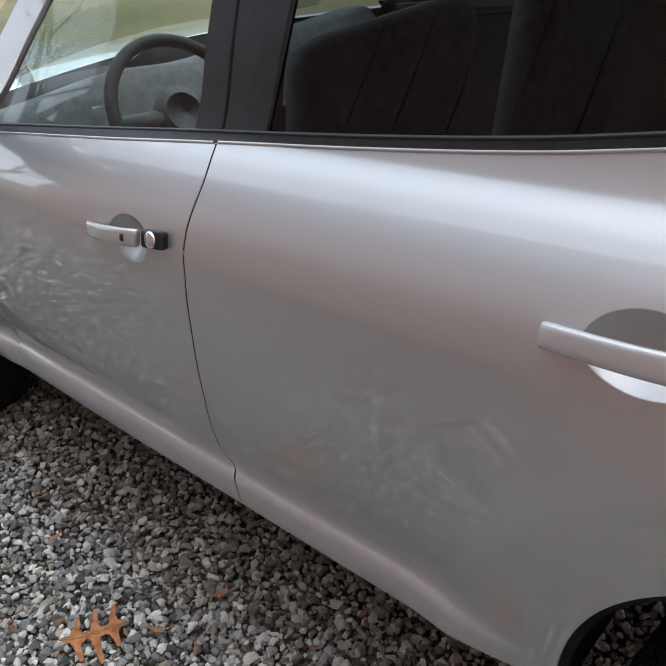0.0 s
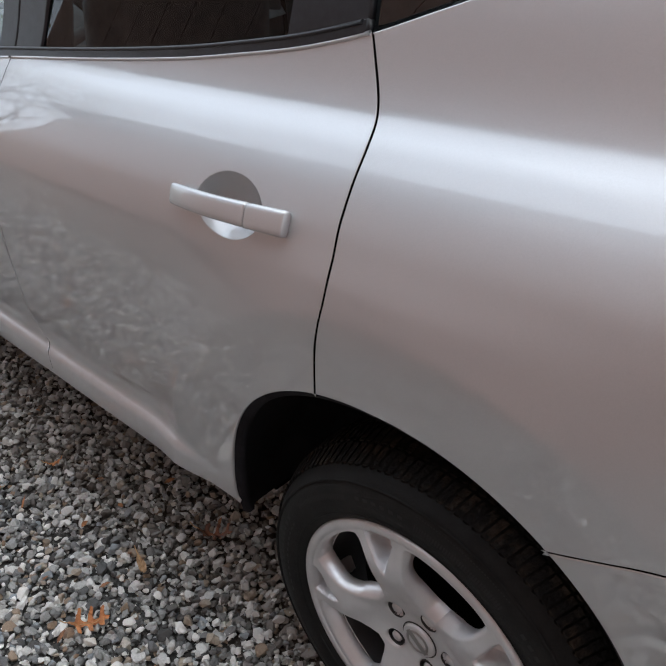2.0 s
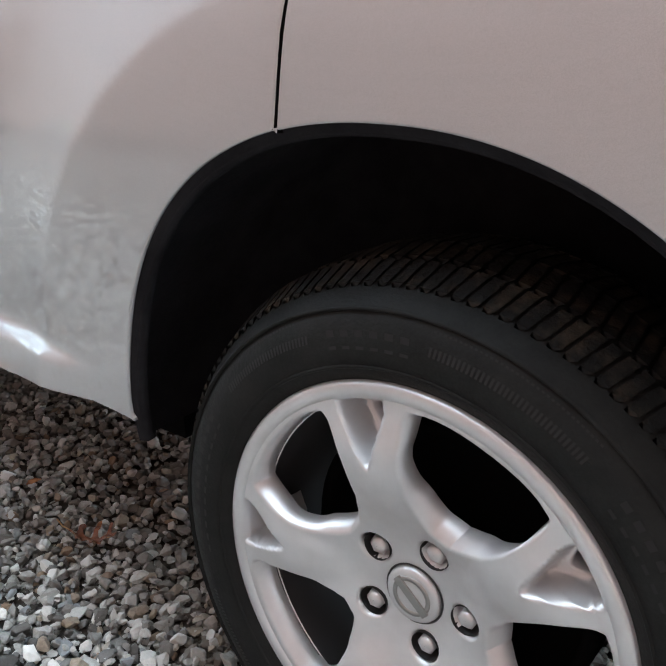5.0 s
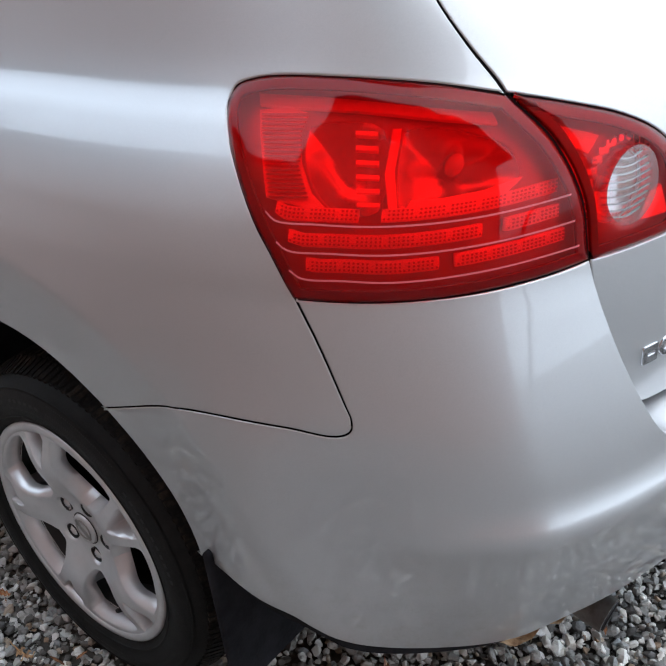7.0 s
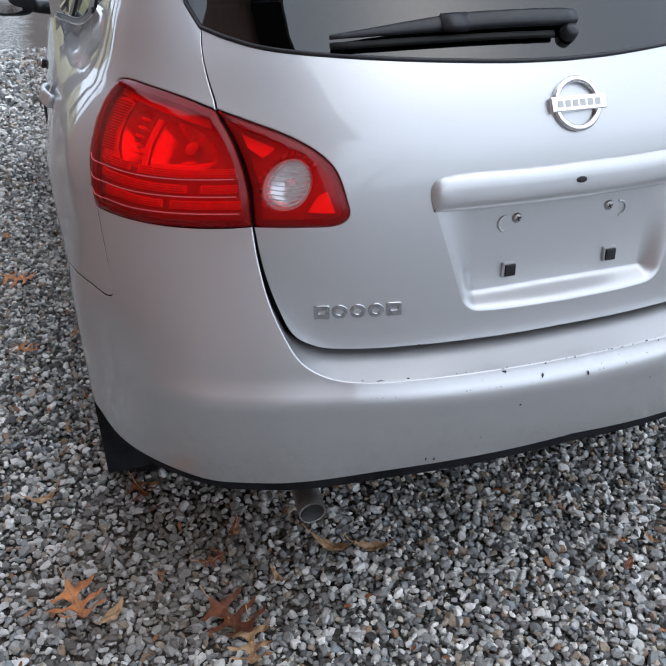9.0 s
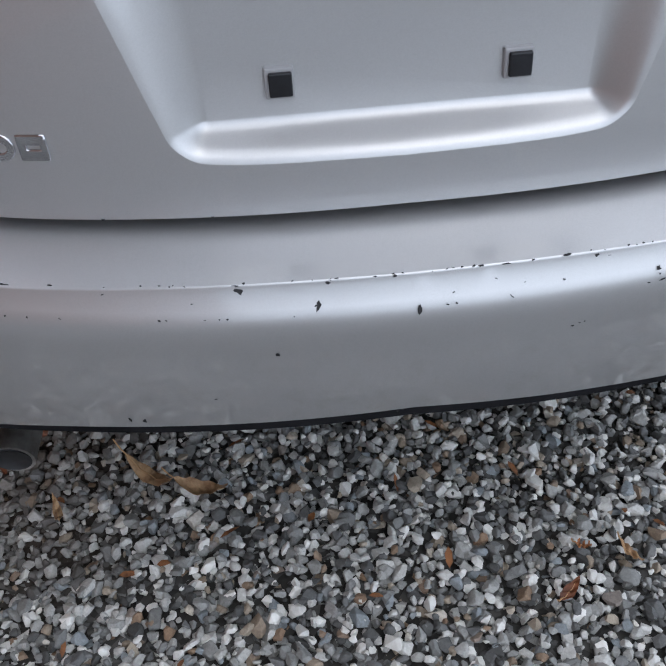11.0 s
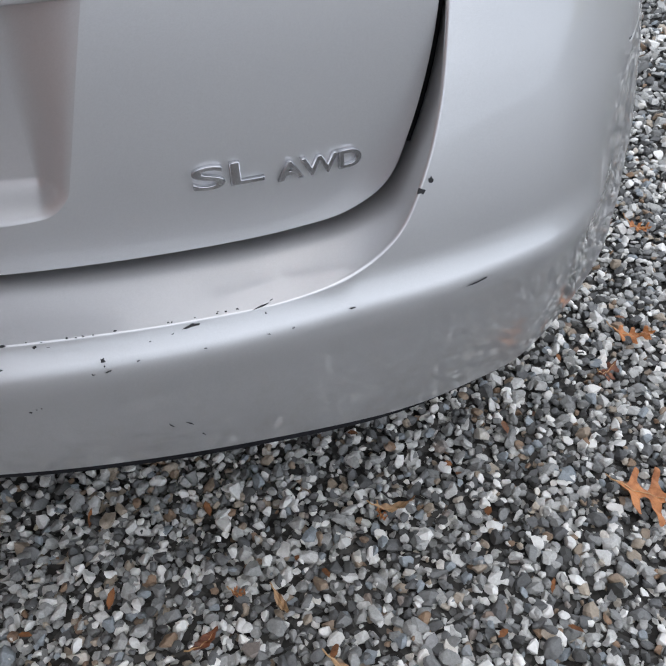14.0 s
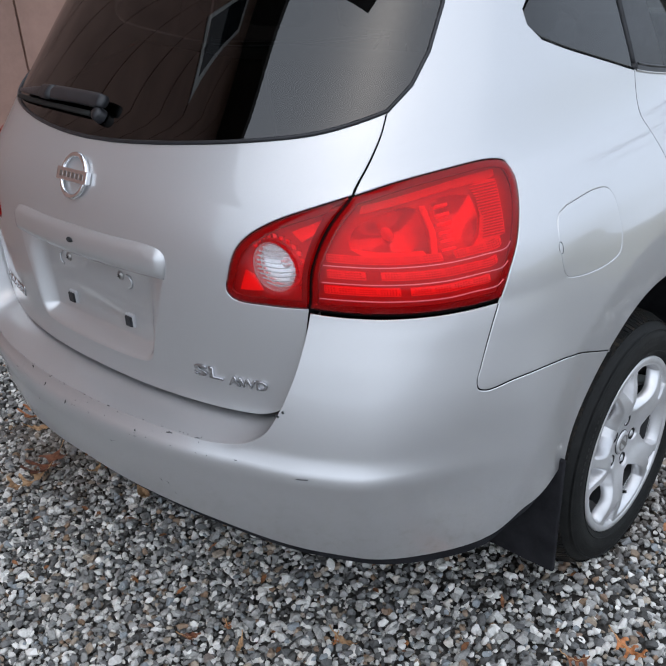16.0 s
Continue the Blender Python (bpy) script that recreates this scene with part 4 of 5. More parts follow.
bar = smooth_line([(-.276, .928), (-.281, .957), (-.276, .975), (-.256, .985), (-.106, .988), (0, .989)], 5)
bar = np.vstack([bar, (bar * [-1, 1])[::-1][1:]])
panel("plate_garnish", [(at_rear(y, z), z) for y, z in bar], body, PAINT, tailgate, "silver garnish bar over the plate hollow", off=.004, h=.010, edge=.002, depth=.02, dome=.009, dome_w=.022)

# bumper
left_b = join(ridge[::-1], lamp_low, seam, arch(51.7, 14, 14), bumper_low)
right_b = join(ridge[::-1], lamp_low - [0, .007], seam, arch(51.7, 14, 14), bumper_low)
rear_bumper = panel("rear_bumper", join(left_b, flip(right_b)[::-1]), bumper, PAINT, car, "silver rear bumper with black paint chips", gap=.0030, h=.016, edge=.0017, depth=.005)


def ledge_fn(u, v):
    """The step on the bumper, from its ridge in under the tailgate."""
    k = u * 2
    right = k > 1
    k = 2 - k if right else k
    i = k * (len(ridge) - 1)
    a = ridge[int(i)] + (ridge[min(int(i) + 1, len(ridge) - 1)] - ridge[int(i)]) * (i - int(i))
    j = k * (len(gate_low) - 1)
    b = gate_low[int(j)] + (gate_low[min(int(j) + 1, len(gate_low) - 1)] - gate_low[int(j)]) * (j - int(j))
    i0, i1 = max(int(i) - 1, 0), min(int(i) + 1, len(ridge) - 1)
    d = (ridge[i1] - ridge[i0]) / np.linalg.norm(ridge[i1] - ridge[i0])
    uv = np.array([[a[0] + d[1] * .0034, a[1] - d[0] * .0034]])
    p = bumper(uv[:, 0], uv[:, 1])[0] - normals_of(bumper, uv)[0] * .0008
    q = body(b[0], b[1] - .006) - np.array([.03, 0, 0])
    r = p * (1 - v) + q * v
    return (r[0], -r[1] if right else r[1], r[2])


sheet("bumper_step", ledge_fn, 160, 6, PAINT, rear_bumper)
half_v = bumper_low
vv = join(half_v + [0, .02], flip(half_v + [0, .02])[::-1])
ww = join(half_v - [0, .045], flip(half_v - [0, .045])[::-1])
panel("valance", join(vv, ww[::-1]), bumper, LINER, car, "black lower bumper valance", off=-.020)

# near-black sheets behind the gaps, standing for the shade inside the body
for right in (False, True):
    panel("inner_side", mirrored(join([(-3.3, .45), (-3.3, .8), (-2.1, 1.0)], belt(-2.0, .2, 30, -.02), [(.6, 1.2), (.9, .9), (.93, .5), (.42, .42)], arch(10, 170, 30, 0, 1.06), [(-.45, .36), (-2.2, .36)], arch(10, 170, 30, FRONT_X, 1.06)), right), body, SHADE_BLACK, car, off=-.06, h=.06)
plain_box("floor_pan", (-3.3, -.74, .31), (-.45, .74, .40), SHADE_BLACK, parent=car)
plain_box("floor_pan", (-.45, -.55, .36), (.72, .55, .44), SHADE_BLACK, parent=car)
panel("inner_tail", [(.6, .5), (2 * MID - .6, .5), (2 * MID - .6, 1.15), (.6, 1.15)], body, SHADE_BLACK, car, off=-.07, h=.06)

# roof, windscreen, bonnet, nose


def roof_fn(u, v):
    x = -1.3 + u * 1.72
    y = (v * 2 - 1) * .57
    return (x, y * (1 - .12 * max(0, u - .85) / .15), 1.6 + .045 * (1 - (v * 2 - 1) ** 2) + .03 * math.sin(math.pi * min(u, .9)))


sheet("roof", roof_fn, 24, 16, PAINT, car)
sheet("windscreen", lambda u, v: (-2.25 + u * .95 - .12 * (1 - (2 * v - 1) ** 2) * (1 - u * .6), (2 * v - 1) * (.74 - .18 * u), 1.04 + u * .56 + .01), 14, 18, CLEAR_GLASS, car, "clear windscreen")
sheet("bonnet", lambda u, v: (-2.3 - u * 1.15, (2 * v - 1) * (.76 - .12 * u * u), 1.03 - .08 * u - .12 * u ** 4 + .03 * (1 - (2 * v - 1) ** 2)), 16, 18, PAINT, car, "silver bonnet")
sheet("front_bumper", lambda u, v: (-3.45 - .15 * math.sin(math.pi * v) ** .5 * (1 - .3 * abs(2 * u - 1)), (2 * v - 1) * .68, .3 + u * .58), 14, 24, PAINT, car, "silver front bumper")
sheet("spoiler", lambda u, v: (.40 + .2 * u, (2 * v - 1) * (.56 - .03 * u), 1.605 - .03 * u + .035 * (1 - (2 * v - 1) ** 2)), 6, 16, PAINT, car, "silver roof spoiler")


# ---------------------------------------------------------------- wheels
def wheel(cx, right):
    sgn = 1 if right else -1
    hub_y = sgn * .864
    prof = [(.214, .03), (.222, .010), (.228, .0), (.246, -.010), (.268, -.014), (.288, -.010), (.304, .002), (.316, .018), (.325, .038), (.330, .06), (.332, .1), (.330, .15), (.324, .185), (.30, .215), (.25, .22), (.214, .19)]
    crown = curve_interp([-.02, .002, .018, .038, .06, .1, .15, .19, .22], [.29, .304, .316, .325, .330, .332, .330, .322, .30])
    v, f = lathe([(r, -sgn * h) for r, h in prof], 96)
    tyre_v = [(p[0] + cx, p[1] + hub_y, p[2] + AXLE_Z) for p in v]
    w = part("wheel", bmesh.new(), ALLOY, car)
    tyre = mesh_part("tyre", tyre_v, f if not right else [q[::-1] for q in f], RUBBER, w, "worn black tyre with muddy tread")
    # tread blocks
    tv, tf = [], []
    for i in range(132):
        for row, (h0, h1) in enumerate(((.014, .047), (.053, .098), (.104, .15), (.156, .195))):
            a0 = (i + .5 * (row % 2)) / 132 * 2 * math.pi
            lean = .02 if row % 2 else -.015
            for a, up in ((a0, -.006), (a0 + .039, -.006), (a0 + .0375, .0042), (a0 + .0015, .0042)):
                for h in (h0, h1):
                    rr = float(crown(h)) + up
                    tv.append((cx + rr * math.cos(a + lean * (h == h1)), hub_y - sgn * h, AXLE_Z + rr * math.sin(a + lean * (h == h1))))
            b = len(tv) - 8
            tf += [(b + 4, b + 6, b + 7, b + 5), (b, b + 4, b + 5, b + 1), (b + 2, b + 3, b + 7, b + 6), (b, b + 2, b + 6, b + 4), (b + 1, b + 5, b + 7, b + 3)]
    mesh_part("tread", tv, tf, TREAD, w, smooth=False)

    for rr, hh in ((.245, -.0105), (.298, -.0065)):
        gv, gf = lathe([(rr - .0025, -sgn * (hh + .002)), (rr, -sgn * (hh - .0018)), (rr + .0025, -sgn * (hh + .002))], 96)
        mesh_part("sidewall_ring", [(p[0] + cx, p[1] + hub_y, p[2] + AXLE_Z) for p in gv], gf, RUBBER, tyre)
    # moulded ribs and plain blocks on the sidewall
    gv, gf = [], []
    side_at = lambda rr: float(np.interp(rr, [.246, .268, .288, .304], [.010, .014, .010, -.002]))
    for a0, a1, step, r0, r1 in ((52, 84, .95, .270, .292), (112, 140, .95, .270, .292), (200, 235, .95, .270, .292), (292, 330, .95, .270, .292), (88, 108, 3.4, .262, .280), (150, 190, 3.4, .262, .280), (8, 44, 3.4, .262, .280), (245, 285, 3.4, .262, .280)):
        for a in np.arange(a0, a1, step):
            b0 = len(gv)
            for rr in (r0, r1):
                for da in (0, step * .55):
                    gv.append((cx + rr * math.cos(radians(a + da)), hub_y + sgn * (side_at(rr) + .0008), AXLE_Z + rr * math.sin(radians(a + da))))
            gf.append((b0, b0 + 1, b0 + 3, b0 + 2) if not right else (b0, b0 + 2, b0 + 3, b0 + 1))
    tagged(mesh_part("sidewall_ribs", gv, gf, RUBBER_MARK, tyre, smooth=False), kind="stuff")

    def polar(line, ang):
        return np.array([(r * math.cos(radians(ang + a)), r * math.sin(radians(ang + a))) for r, a in line])

    holes = []
    for k in range(5):
        a = 68 + 72 * k
        e = [(.0845, 8.5), (.101, 17.5), (.125, 22.9), (.155, 24.4), (.185, 23.9), (.2025, 22.6)]
        line = [(r, -q) for r, q in e] + [(.2085, -e[-1][1] + 3.5), (.2095, 0), (.2085, e[-1][1] - 3.5)] + [(r, q) for r, q in e[::-1]] + [(.083, 0)]
        holes.append(polar(smooth_line(line + line[:1], 6)[:-1], a))
        p = [(.176, 0), (.181, -2.6), (.195, -4.6), (.199, -4.2), (.2, 0), (.199, 4.2), (.195, 4.6), (.181, 2.6)]
        holes.append(polar(smooth_line(p + p[:1], 3)[:-1], 104 + 72 * k))
        holes.append(polar([(.058, 0)], a)[0] + ellipse(0, 0, .0195, .0195, 18))
    circle = ellipse(0, 0, .217, .217, 90)

    def outward(u, vv):
        u, vv = np.broadcast_arrays(np.asarray(u, float), np.asarray(vv, float))
        r = np.hypot(u, vv)
        ang = (np.degrees(np.arctan2(vv, u)) - 104) % 72
        ang = np.minimum(ang, 72 - ang)
        out = -.018 + .028 * fade(.03, .15, r) - .006 * fade(.16, .212, r) + .004 * fade(16, 3, ang) * fade(.2, .15, r) * fade(.07, .11, r)
        lat = r * np.radians(ang)
        wide = np.interp(r, [.138, .150, .197, .212], [-.003, .004, .026, .028])
        out = out - .034 * fade(0, .007, wide - lat) * fade(.2135, .2085, r) * fade(.136, .160, r)
        q = np.stack([cx + (u if not right else -u), hub_y + sgn * out, AXLE_Z + vv], -1)
        return q
    panel("rim_face", circle, outward, ALLOY, w, "silver five-spoke alloy wheel face", holes=holes, h=.003 if cx > -1 else .008, edge=.0035, depth=.03)
    lv, lf = lathe([(.2095, sgn * -.004), (.2115, sgn * .0025), (.2145, sgn * .0055), (.2190, sgn * .0065), (.2255, sgn * .0065), (.2292, sgn * .0042), (.2310, sgn * -.006)], 96)
    mesh_part("rim_lip", [(p[0] + cx, p[1] + hub_y, p[2] + AXLE_Z) for p in lv], lf, ALLOY, w)
    # barrel and brake disc coloured dark for the shade behind the spokes
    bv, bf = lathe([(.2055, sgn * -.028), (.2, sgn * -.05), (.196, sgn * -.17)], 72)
    mesh_part("rim_barrel", [(p[0] + cx, p[1] + hub_y, p[2] + AXLE_Z) for p in bv], bf, SHADED_STEEL, w)
    iv, jf = lathe([(.2150, sgn * -.004), (.2125, sgn * -.010), (.2095, sgn * -.026), (.204, sgn * -.030)], 72)
    mesh_part("rim_ledge", [(p[0] + cx, p[1] + hub_y, p[2] + AXLE_Z) for p in iv], jf, ALLOY, w)
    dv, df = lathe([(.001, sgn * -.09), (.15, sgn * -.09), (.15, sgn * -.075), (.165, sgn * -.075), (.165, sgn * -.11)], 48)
    mesh_part("brake_disc", [(p[0] + cx, p[1] + hub_y, p[2] + AXLE_Z) for p in dv], df, SHADE_BLACK, w)
    cv, cf = lathe([(.0005, sgn * .0095), (.024, sgn * .0092), (.0285, sgn * .0085), (.0305, sgn * .006), (.031, sgn * -.005)], 48)
    gv, gf = lathe([(.0312, sgn * .0035), (.0322, sgn * .0052), (.0334, sgn * .0035)], 48)
    mesh_part("hub_cap_gap", [(p[0] + cx, p[1] + hub_y - sgn * .021, p[2] + AXLE_Z) for p in gv], gf, SHADED_STEEL, w)
    mesh_part("hub_cap", [(p[0] + cx, p[1] + hub_y - sgn * .021, p[2] + AXLE_Z) for p in cv], cf, ALLOY, w)
    ev, ef = lathe([(.0165, sgn * .0088), (.0172, sgn * .0104), (.0212, sgn * .0104), (.0220, sgn * .0088)], 40)
    badge = mesh_part("hub_emblem", [(p[0] + cx, p[1] + hub_y - sgn * .021, p[2] + AXLE_Z) for p in ev], ef, STEEL, w)
    bm = bmesh.new()
    box_bm(bm, (-.0235, -.0012, -.0048), (.0235, .0012, .0048), .0008)
    for q in bm.verts:
        x, z = q.co.x * .74 - q.co.z * .67, q.co.x * .67 + q.co.z * .74
        q.co = Vector((cx + (x if right else -x), hub_y - sgn * .021 + sgn * (.0098 + q.co.y), AXLE_Z + z))
    part("emblem_bar", bm, STEEL, badge, smooth=False)
    # tyre valve
    va = radians(284)
    vx, vz = .186 * math.cos(va) * (-1 if right else 1), .186 * math.sin(va)
    tube("valve_stem", [(cx + vx * 1.06, hub_y - sgn * .036, AXLE_Z + vz * 1.06), (cx + vx, hub_y - sgn * .020, AXLE_Z + vz), (cx + vx * .97, hub_y - sgn * .008, AXLE_Z + vz * .97)], [.0055, .0045, .004], CHIP, w, "black rubber tyre valve", 10)
    for k in range(5):
        a = radians(68 + 72 * k)
        nv, nf = lathe([(.0005, sgn * .000), (.0078, sgn * -.0005), (.0108, sgn * -.004), (.0108, sgn * -.029)], 6)
        mesh_part("lug_nut", [(p[0] + cx + (.058 * math.cos(a) * (-1 if right else 1)), p[1] + hub_y - sgn * .016, p[2] + AXLE_Z + .058 * math.sin(a)) for p in nv], nf, ALLOY, w)
    # dark cups that paint in the shade inside the lug holes
    for k in range(5):
        a = radians(68 + 72 * k)
        nv, nf = lathe([(.0158, sgn * .0), (.0154, sgn * -.03), (.0005, sgn * -.03)], 20)
        mesh_part("lug_well_shade", [(p[0] + cx + (.058 * math.cos(a) * (-1 if right else 1)), p[1] + hub_y - sgn * .016, p[2] + AXLE_Z + .058 * math.sin(a)) for p in nv], nf, SHADED_STEEL, w)
    # arch liner, from the edge of the opening inwards
    verts, faces, n = [], [], 49
    for grow, off, deep in ((1.004, -.005, 0), (.975, -.010, 0), (.972, -.02, 0), (1.0, -.03, 0), (1.03, 0, .6), (.3, 0, .6)):
        line = arch(2, 178, n, cx, grow)
        line = flip(line) if right else line
        for p, q in zip(line, body(line[:, 0], line[:, 1]) + normals_of(body, line) * off):
            verts.append((q[0], sgn * .58 if deep else q[1], q[2]))
    for k in range(5):
        faces += [(k * n + i, k * n + i + 1, (k + 1) * n + i + 1, (k + 1) * n + i) for i in range(n - 1)]
    mesh_part("arch_liner", verts, faces, LINER, car, "black plastic wheel arch liner")
    return w


for cx in (0.0, FRONT_X):
    for right in (False, True):
        wheel(cx, right)


# ---------------------------------------------------------------- fittings on the car
def blade(name, points, mat, parent, label="", n=14, power=3.0):
    """A rounded bar: each row is a centre, a half-height vector and a half-depth vector."""
    verts, faces = [], []
    for c, a, b in points:
        for k in range(n):
            w = 2 * math.pi * k / n
            ca, sa = math.cos(w), math.sin(w)
            u = math.copysign(abs(ca) ** (2 / power), ca)
            v = math.copysign(abs(sa) ** (2 / power), sa)
            verts.append(Vector(c) + Vector(a) * u + Vector(b) * v)
    m = len(points)
    for i in range(m - 1):
        for k in range(n):
            faces.append((i * n + k, i * n + (k + 1) % n, (i + 1) * n + (k + 1) % n, (i + 1) * n + k))
    faces.append(tuple(range(n - 1, -1, -1)))
    faces.append(tuple((m - 1) * n + k for k in range(n)))
    ob = mesh_part(name, verts, faces, mat, parent, label)
    return ob


def handle(parent, x0, z0, x1, z1, high, right, key):
    """A pull handle that stands off the door over its hollow, with a fixed end piece."""
    def row(t, grow=1.0, stand=None):
        x, z = x0 + (x1 - x0) * t, z0 + (z1 - z0) * t
        s = x if not right else 2 * MID - x
        p, n = skin(s, z)
        out = .007 + .017 * math.sin(math.pi * min(max(t / .97, 0), 1)) ** .7 if stand is None else stand
        h = high / 2 * (1 - .14 * (1 - t)) * grow
        up = Vector((0, 0, 1)) - n * n.z
        return (p + n * out, up.normalized() * h, n * .0075 * max(grow, .5))
    end = .745
    rows = [row(.0, .72), row(.006, .9)] + [row(t) for t in np.linspace(.02, end - .012, 18)] + [row(end - .004, .92)]
    blade("handle_grip", rows, PAINT, parent, "silver pull handle", power=4.0)
    if key:
        rows = [row(.765, .9, .006), row(.772, 1, .008), row(.99, .96, .008), row(1.0, .86, .006)]
        blade("handle_end", rows, BLACK_TRIM, parent, "black surround of the door lock", power=5.0)
        c, n = skin(x0 + (x1 - x0) * .88 if not right else 2 * MID - (x0 + (x1 - x0) * .88), z0 + (z1 - z0) * .88)
        v, f = lathe([(.0005, .019), (.012, .019), (.0145, .017), (.0145, .006)], 24, "z")
        q = n.to_track_quat("Z", "Y").to_matrix()
        mesh_part("lock_cylinder", [c + q @ Vector(p) for p in v], f, CHROME, parent, "chrome door lock cylinder")
        k = row(.60, 1)
        blade("handle_slot", [(k[0] + k[2].normalized() * .0052, k[1] * .45, k[2] * .5), (k[0] + k[2].normalized() * .0052 + Vector((.009, 0, 0)), k[1] * .45, k[2] * .5)], CHIP, parent)
    else:
        rows = [row(end + .008, .92)] + [row(t) for t in np.linspace(end + .016, .985, 6)] + [row(.996, .92), row(1.0, .78)]
        blade("handle_end", rows, PAINT, parent, power=5.0)


doors = {}
for ob in list(scene.objects):
    if ob.name.startswith(("rear_door", "front_door")):
        doors[ob.name] = ob
for name, ob in doors.items():
    right = name.endswith(".001")
    if name.startswith("rear_door"):
        handle(ob, -.398, .983, -.157, .986, .035, right, False)
    else:
        handle(ob, -1.354, .938, -1.108, .957, .033, right, not right)


def emblem(parent):
    """A chrome ring with a plain bar across it."""
    c, n = skin(MID, 1.088, off=.004)
    q = n.to_track_quat("Z", "Y").to_matrix()
    side, up = Vector((0, 1, 0)), n.cross(Vector((0, 1, 0))).normalized()
    if up.z < 0:
        up = -up
    verts, faces, k, j = [], [], 56, 10
    for i in range(k):
        a = 2 * math.pi * i / k
        d = side * math.cos(a) + up * math.sin(a)
        for h in range(j):
            b = 2 * math.pi * h / j
            verts.append(c + d * (.0435 + .006 * math.cos(b)) + n * (.0055 * math.sin(b)))
    for i in range(k):
        for h in range(j):
            faces.append((i * j + h, ((i + 1) % k) * j + h, ((i + 1) % k) * j + (h + 1) % j, i * j + (h + 1) % j))
    ring = mesh_part("emblem_ring", verts, faces, CHROME, parent, "chrome ring emblem")
    bm = bmesh.new()
    box_bm(bm, (-.056, -.0135, -.004), (.056, .0135, .007), .002)
    for v in bm.verts:
        v.co = c + side * v.co.x + up * v.co.y + n * v.co.z
    part("emblem_bar", bm, CHROME, ring, smooth=False)
    for y in np.linspace(-.038, .038, 6):
        bm = bmesh.new()
        box_bm(bm, (y - .0055, -.006, .0068), (y + .0055, .006, .0076))
        for v in bm.verts:
            v.co = c + side * v.co.x + up * v.co.y + n * v.co.z
        part("emblem_mark", bm, STEEL, ring, smooth=False)


emblem(tailgate)


def raised_text(word, s0, z0, s1, high, parent, name, bold=.005):
    """Chrome letters laid on the tailgate from s0 to s1, their feet at z0."""
    cu = bpy.data.curves.new("letters", "FONT")
    cu.body, cu.size, cu.extrude, cu.bevel_depth, cu.bevel_resolution, cu.offset = word, 1.0, .04, .014, 2, bold
    tmp = bpy.data.objects.new("letters", cu)
    scene.collection.objects.link(tmp)
    dg = bpy.context.evaluated_depsgraph_get()
    me = bpy.data.meshes.new_from_object(tmp.evaluated_get(dg))
    bpy.data.objects.remove(tmp)
    co = np.array([v.co[:] for v in me.vertices])
    x0, x1 = co[:, 0].min(), co[:, 0].max()
    y0, y1 = co[:, 1].min(), co[:, 1].max()
    uv = np.stack([s0 + (co[:, 0] - x0) / (x1 - x0) * (s1 - s0), z0 + (co[:, 1] - y0) / (y1 - y0) * high], 1)
    p = body(uv[:, 0], uv[:, 1]) + normals_of(body, uv) * (.0030 + (co[:, 2] / .055) * .0028)[:, None]
    for v, q in zip(me.vertices, p):
        v.co = q
    me.materials.clear()
    me.materials.append(BADGE)
    ob = new(name, me)
    ob.parent = parent
    return ob


tagged(raised_text("SL", 2 * MID - 1.203 + .0, .738, 2 * MID - 1.133, .025, tailgate, "trim_lettering"), "chrome SL lettering")
tagged(raised_text("AWD", 2 * MID - 1.120, .733, 2 * MID - 1.033, .020, tailgate, "trim_lettering", .016), "chrome AWD lettering")


def plain_marks(parent):
    """Five chrome shapes where the maker's word stands."""
    for k in range(5):
        s0 = 1.040 + k * .0335
        c = np.array([s0 + .0135, .750])
        outer = np.array([(-.0135, -.012), (.0135, -.012), (.0135, .012), (-.0135, .012)]) if k in (0, 4) else ellipse(0, 0, .0138, .0125, 20)
        inner = np.array([(-.007, -.003), (.009, -.003), (.009, .004), (-.007, .004)]) if k in (0, 4) else ellipse(0, 0, .0085, .007, 16)
        panel("chrome_mark", outer + c, body, BADGE, parent, holes=[inner + c], off=.003, h=.006, edge=.0012, depth=.003)


plain_marks(tailgate)

# number plate fixings
for y, z in ((-.1, .889), (.1, .889)):
    v, f = lathe([(.0005, .004), (.006, .004), (.0085, .002), (.010, .0)], 20, "x", (.867, y, z))
    mesh_part("plate_screw", v, f, STEEL, tailgate, "dull steel plate screw")
    arc = [(.868, y * 1.24 + .0145 * math.cos(a) * math.copysign(1, y), z - .008 + .0145 * math.sin(a)) for a in np.linspace(-1.5, 1.7, 16)]
    tube("screw_arc", arc, .0022, PAINT, tailgate, n=8)
    for q in (0, math.pi / 2):
        d, e = math.cos(q + .4) * .0055, math.sin(q + .4) * .0055
        tube("screw_slot", [(.8712, y - d, z - e), (.8712, y + d, z + e)], .0011, CHIP, tailgate, n=6)
for y, z in ((-.112, .790), (.112, .790)):
    clip = part("plate_pad", box_bm(bmesh.new(), (.864, y - .014, z - .015), (.873, y + .014, z + .015), .002), material("grey_plastic", (.35, .35, .36), .4), tailgate, "pale plastic pad", smooth=False)
    plain_box("rubber_block", (.871, y - .010, z - .012), (.877, y + .012, z + .011), BLACK_TRIM, .0015, clip)
# small dark cap drawn in place of the shaded hole in the garnish
v, f = lathe([(.0005, .006), (.005, .006), (.006, .003)], 16, "x", (.908, 0, .962))
mesh_part("garnish_hole", [(p[0], p[1] * 1.9, .962 + (p[2] - .962)) for p in v], f, CHIP, tailgate)


# rear wiper
def wiper():
    rows = []
    for t in np.linspace(0, 1, 22):
        y = -.412 + t * .445
        z = 1.203 + .012 * math.sin(t * 2.4) + .004 * t
        s = at_rear(y, z)
        p, n = skin(s, z)
        grow = min(.25 + 1.5 * t, 1) * (1 if t < .96 else .8)
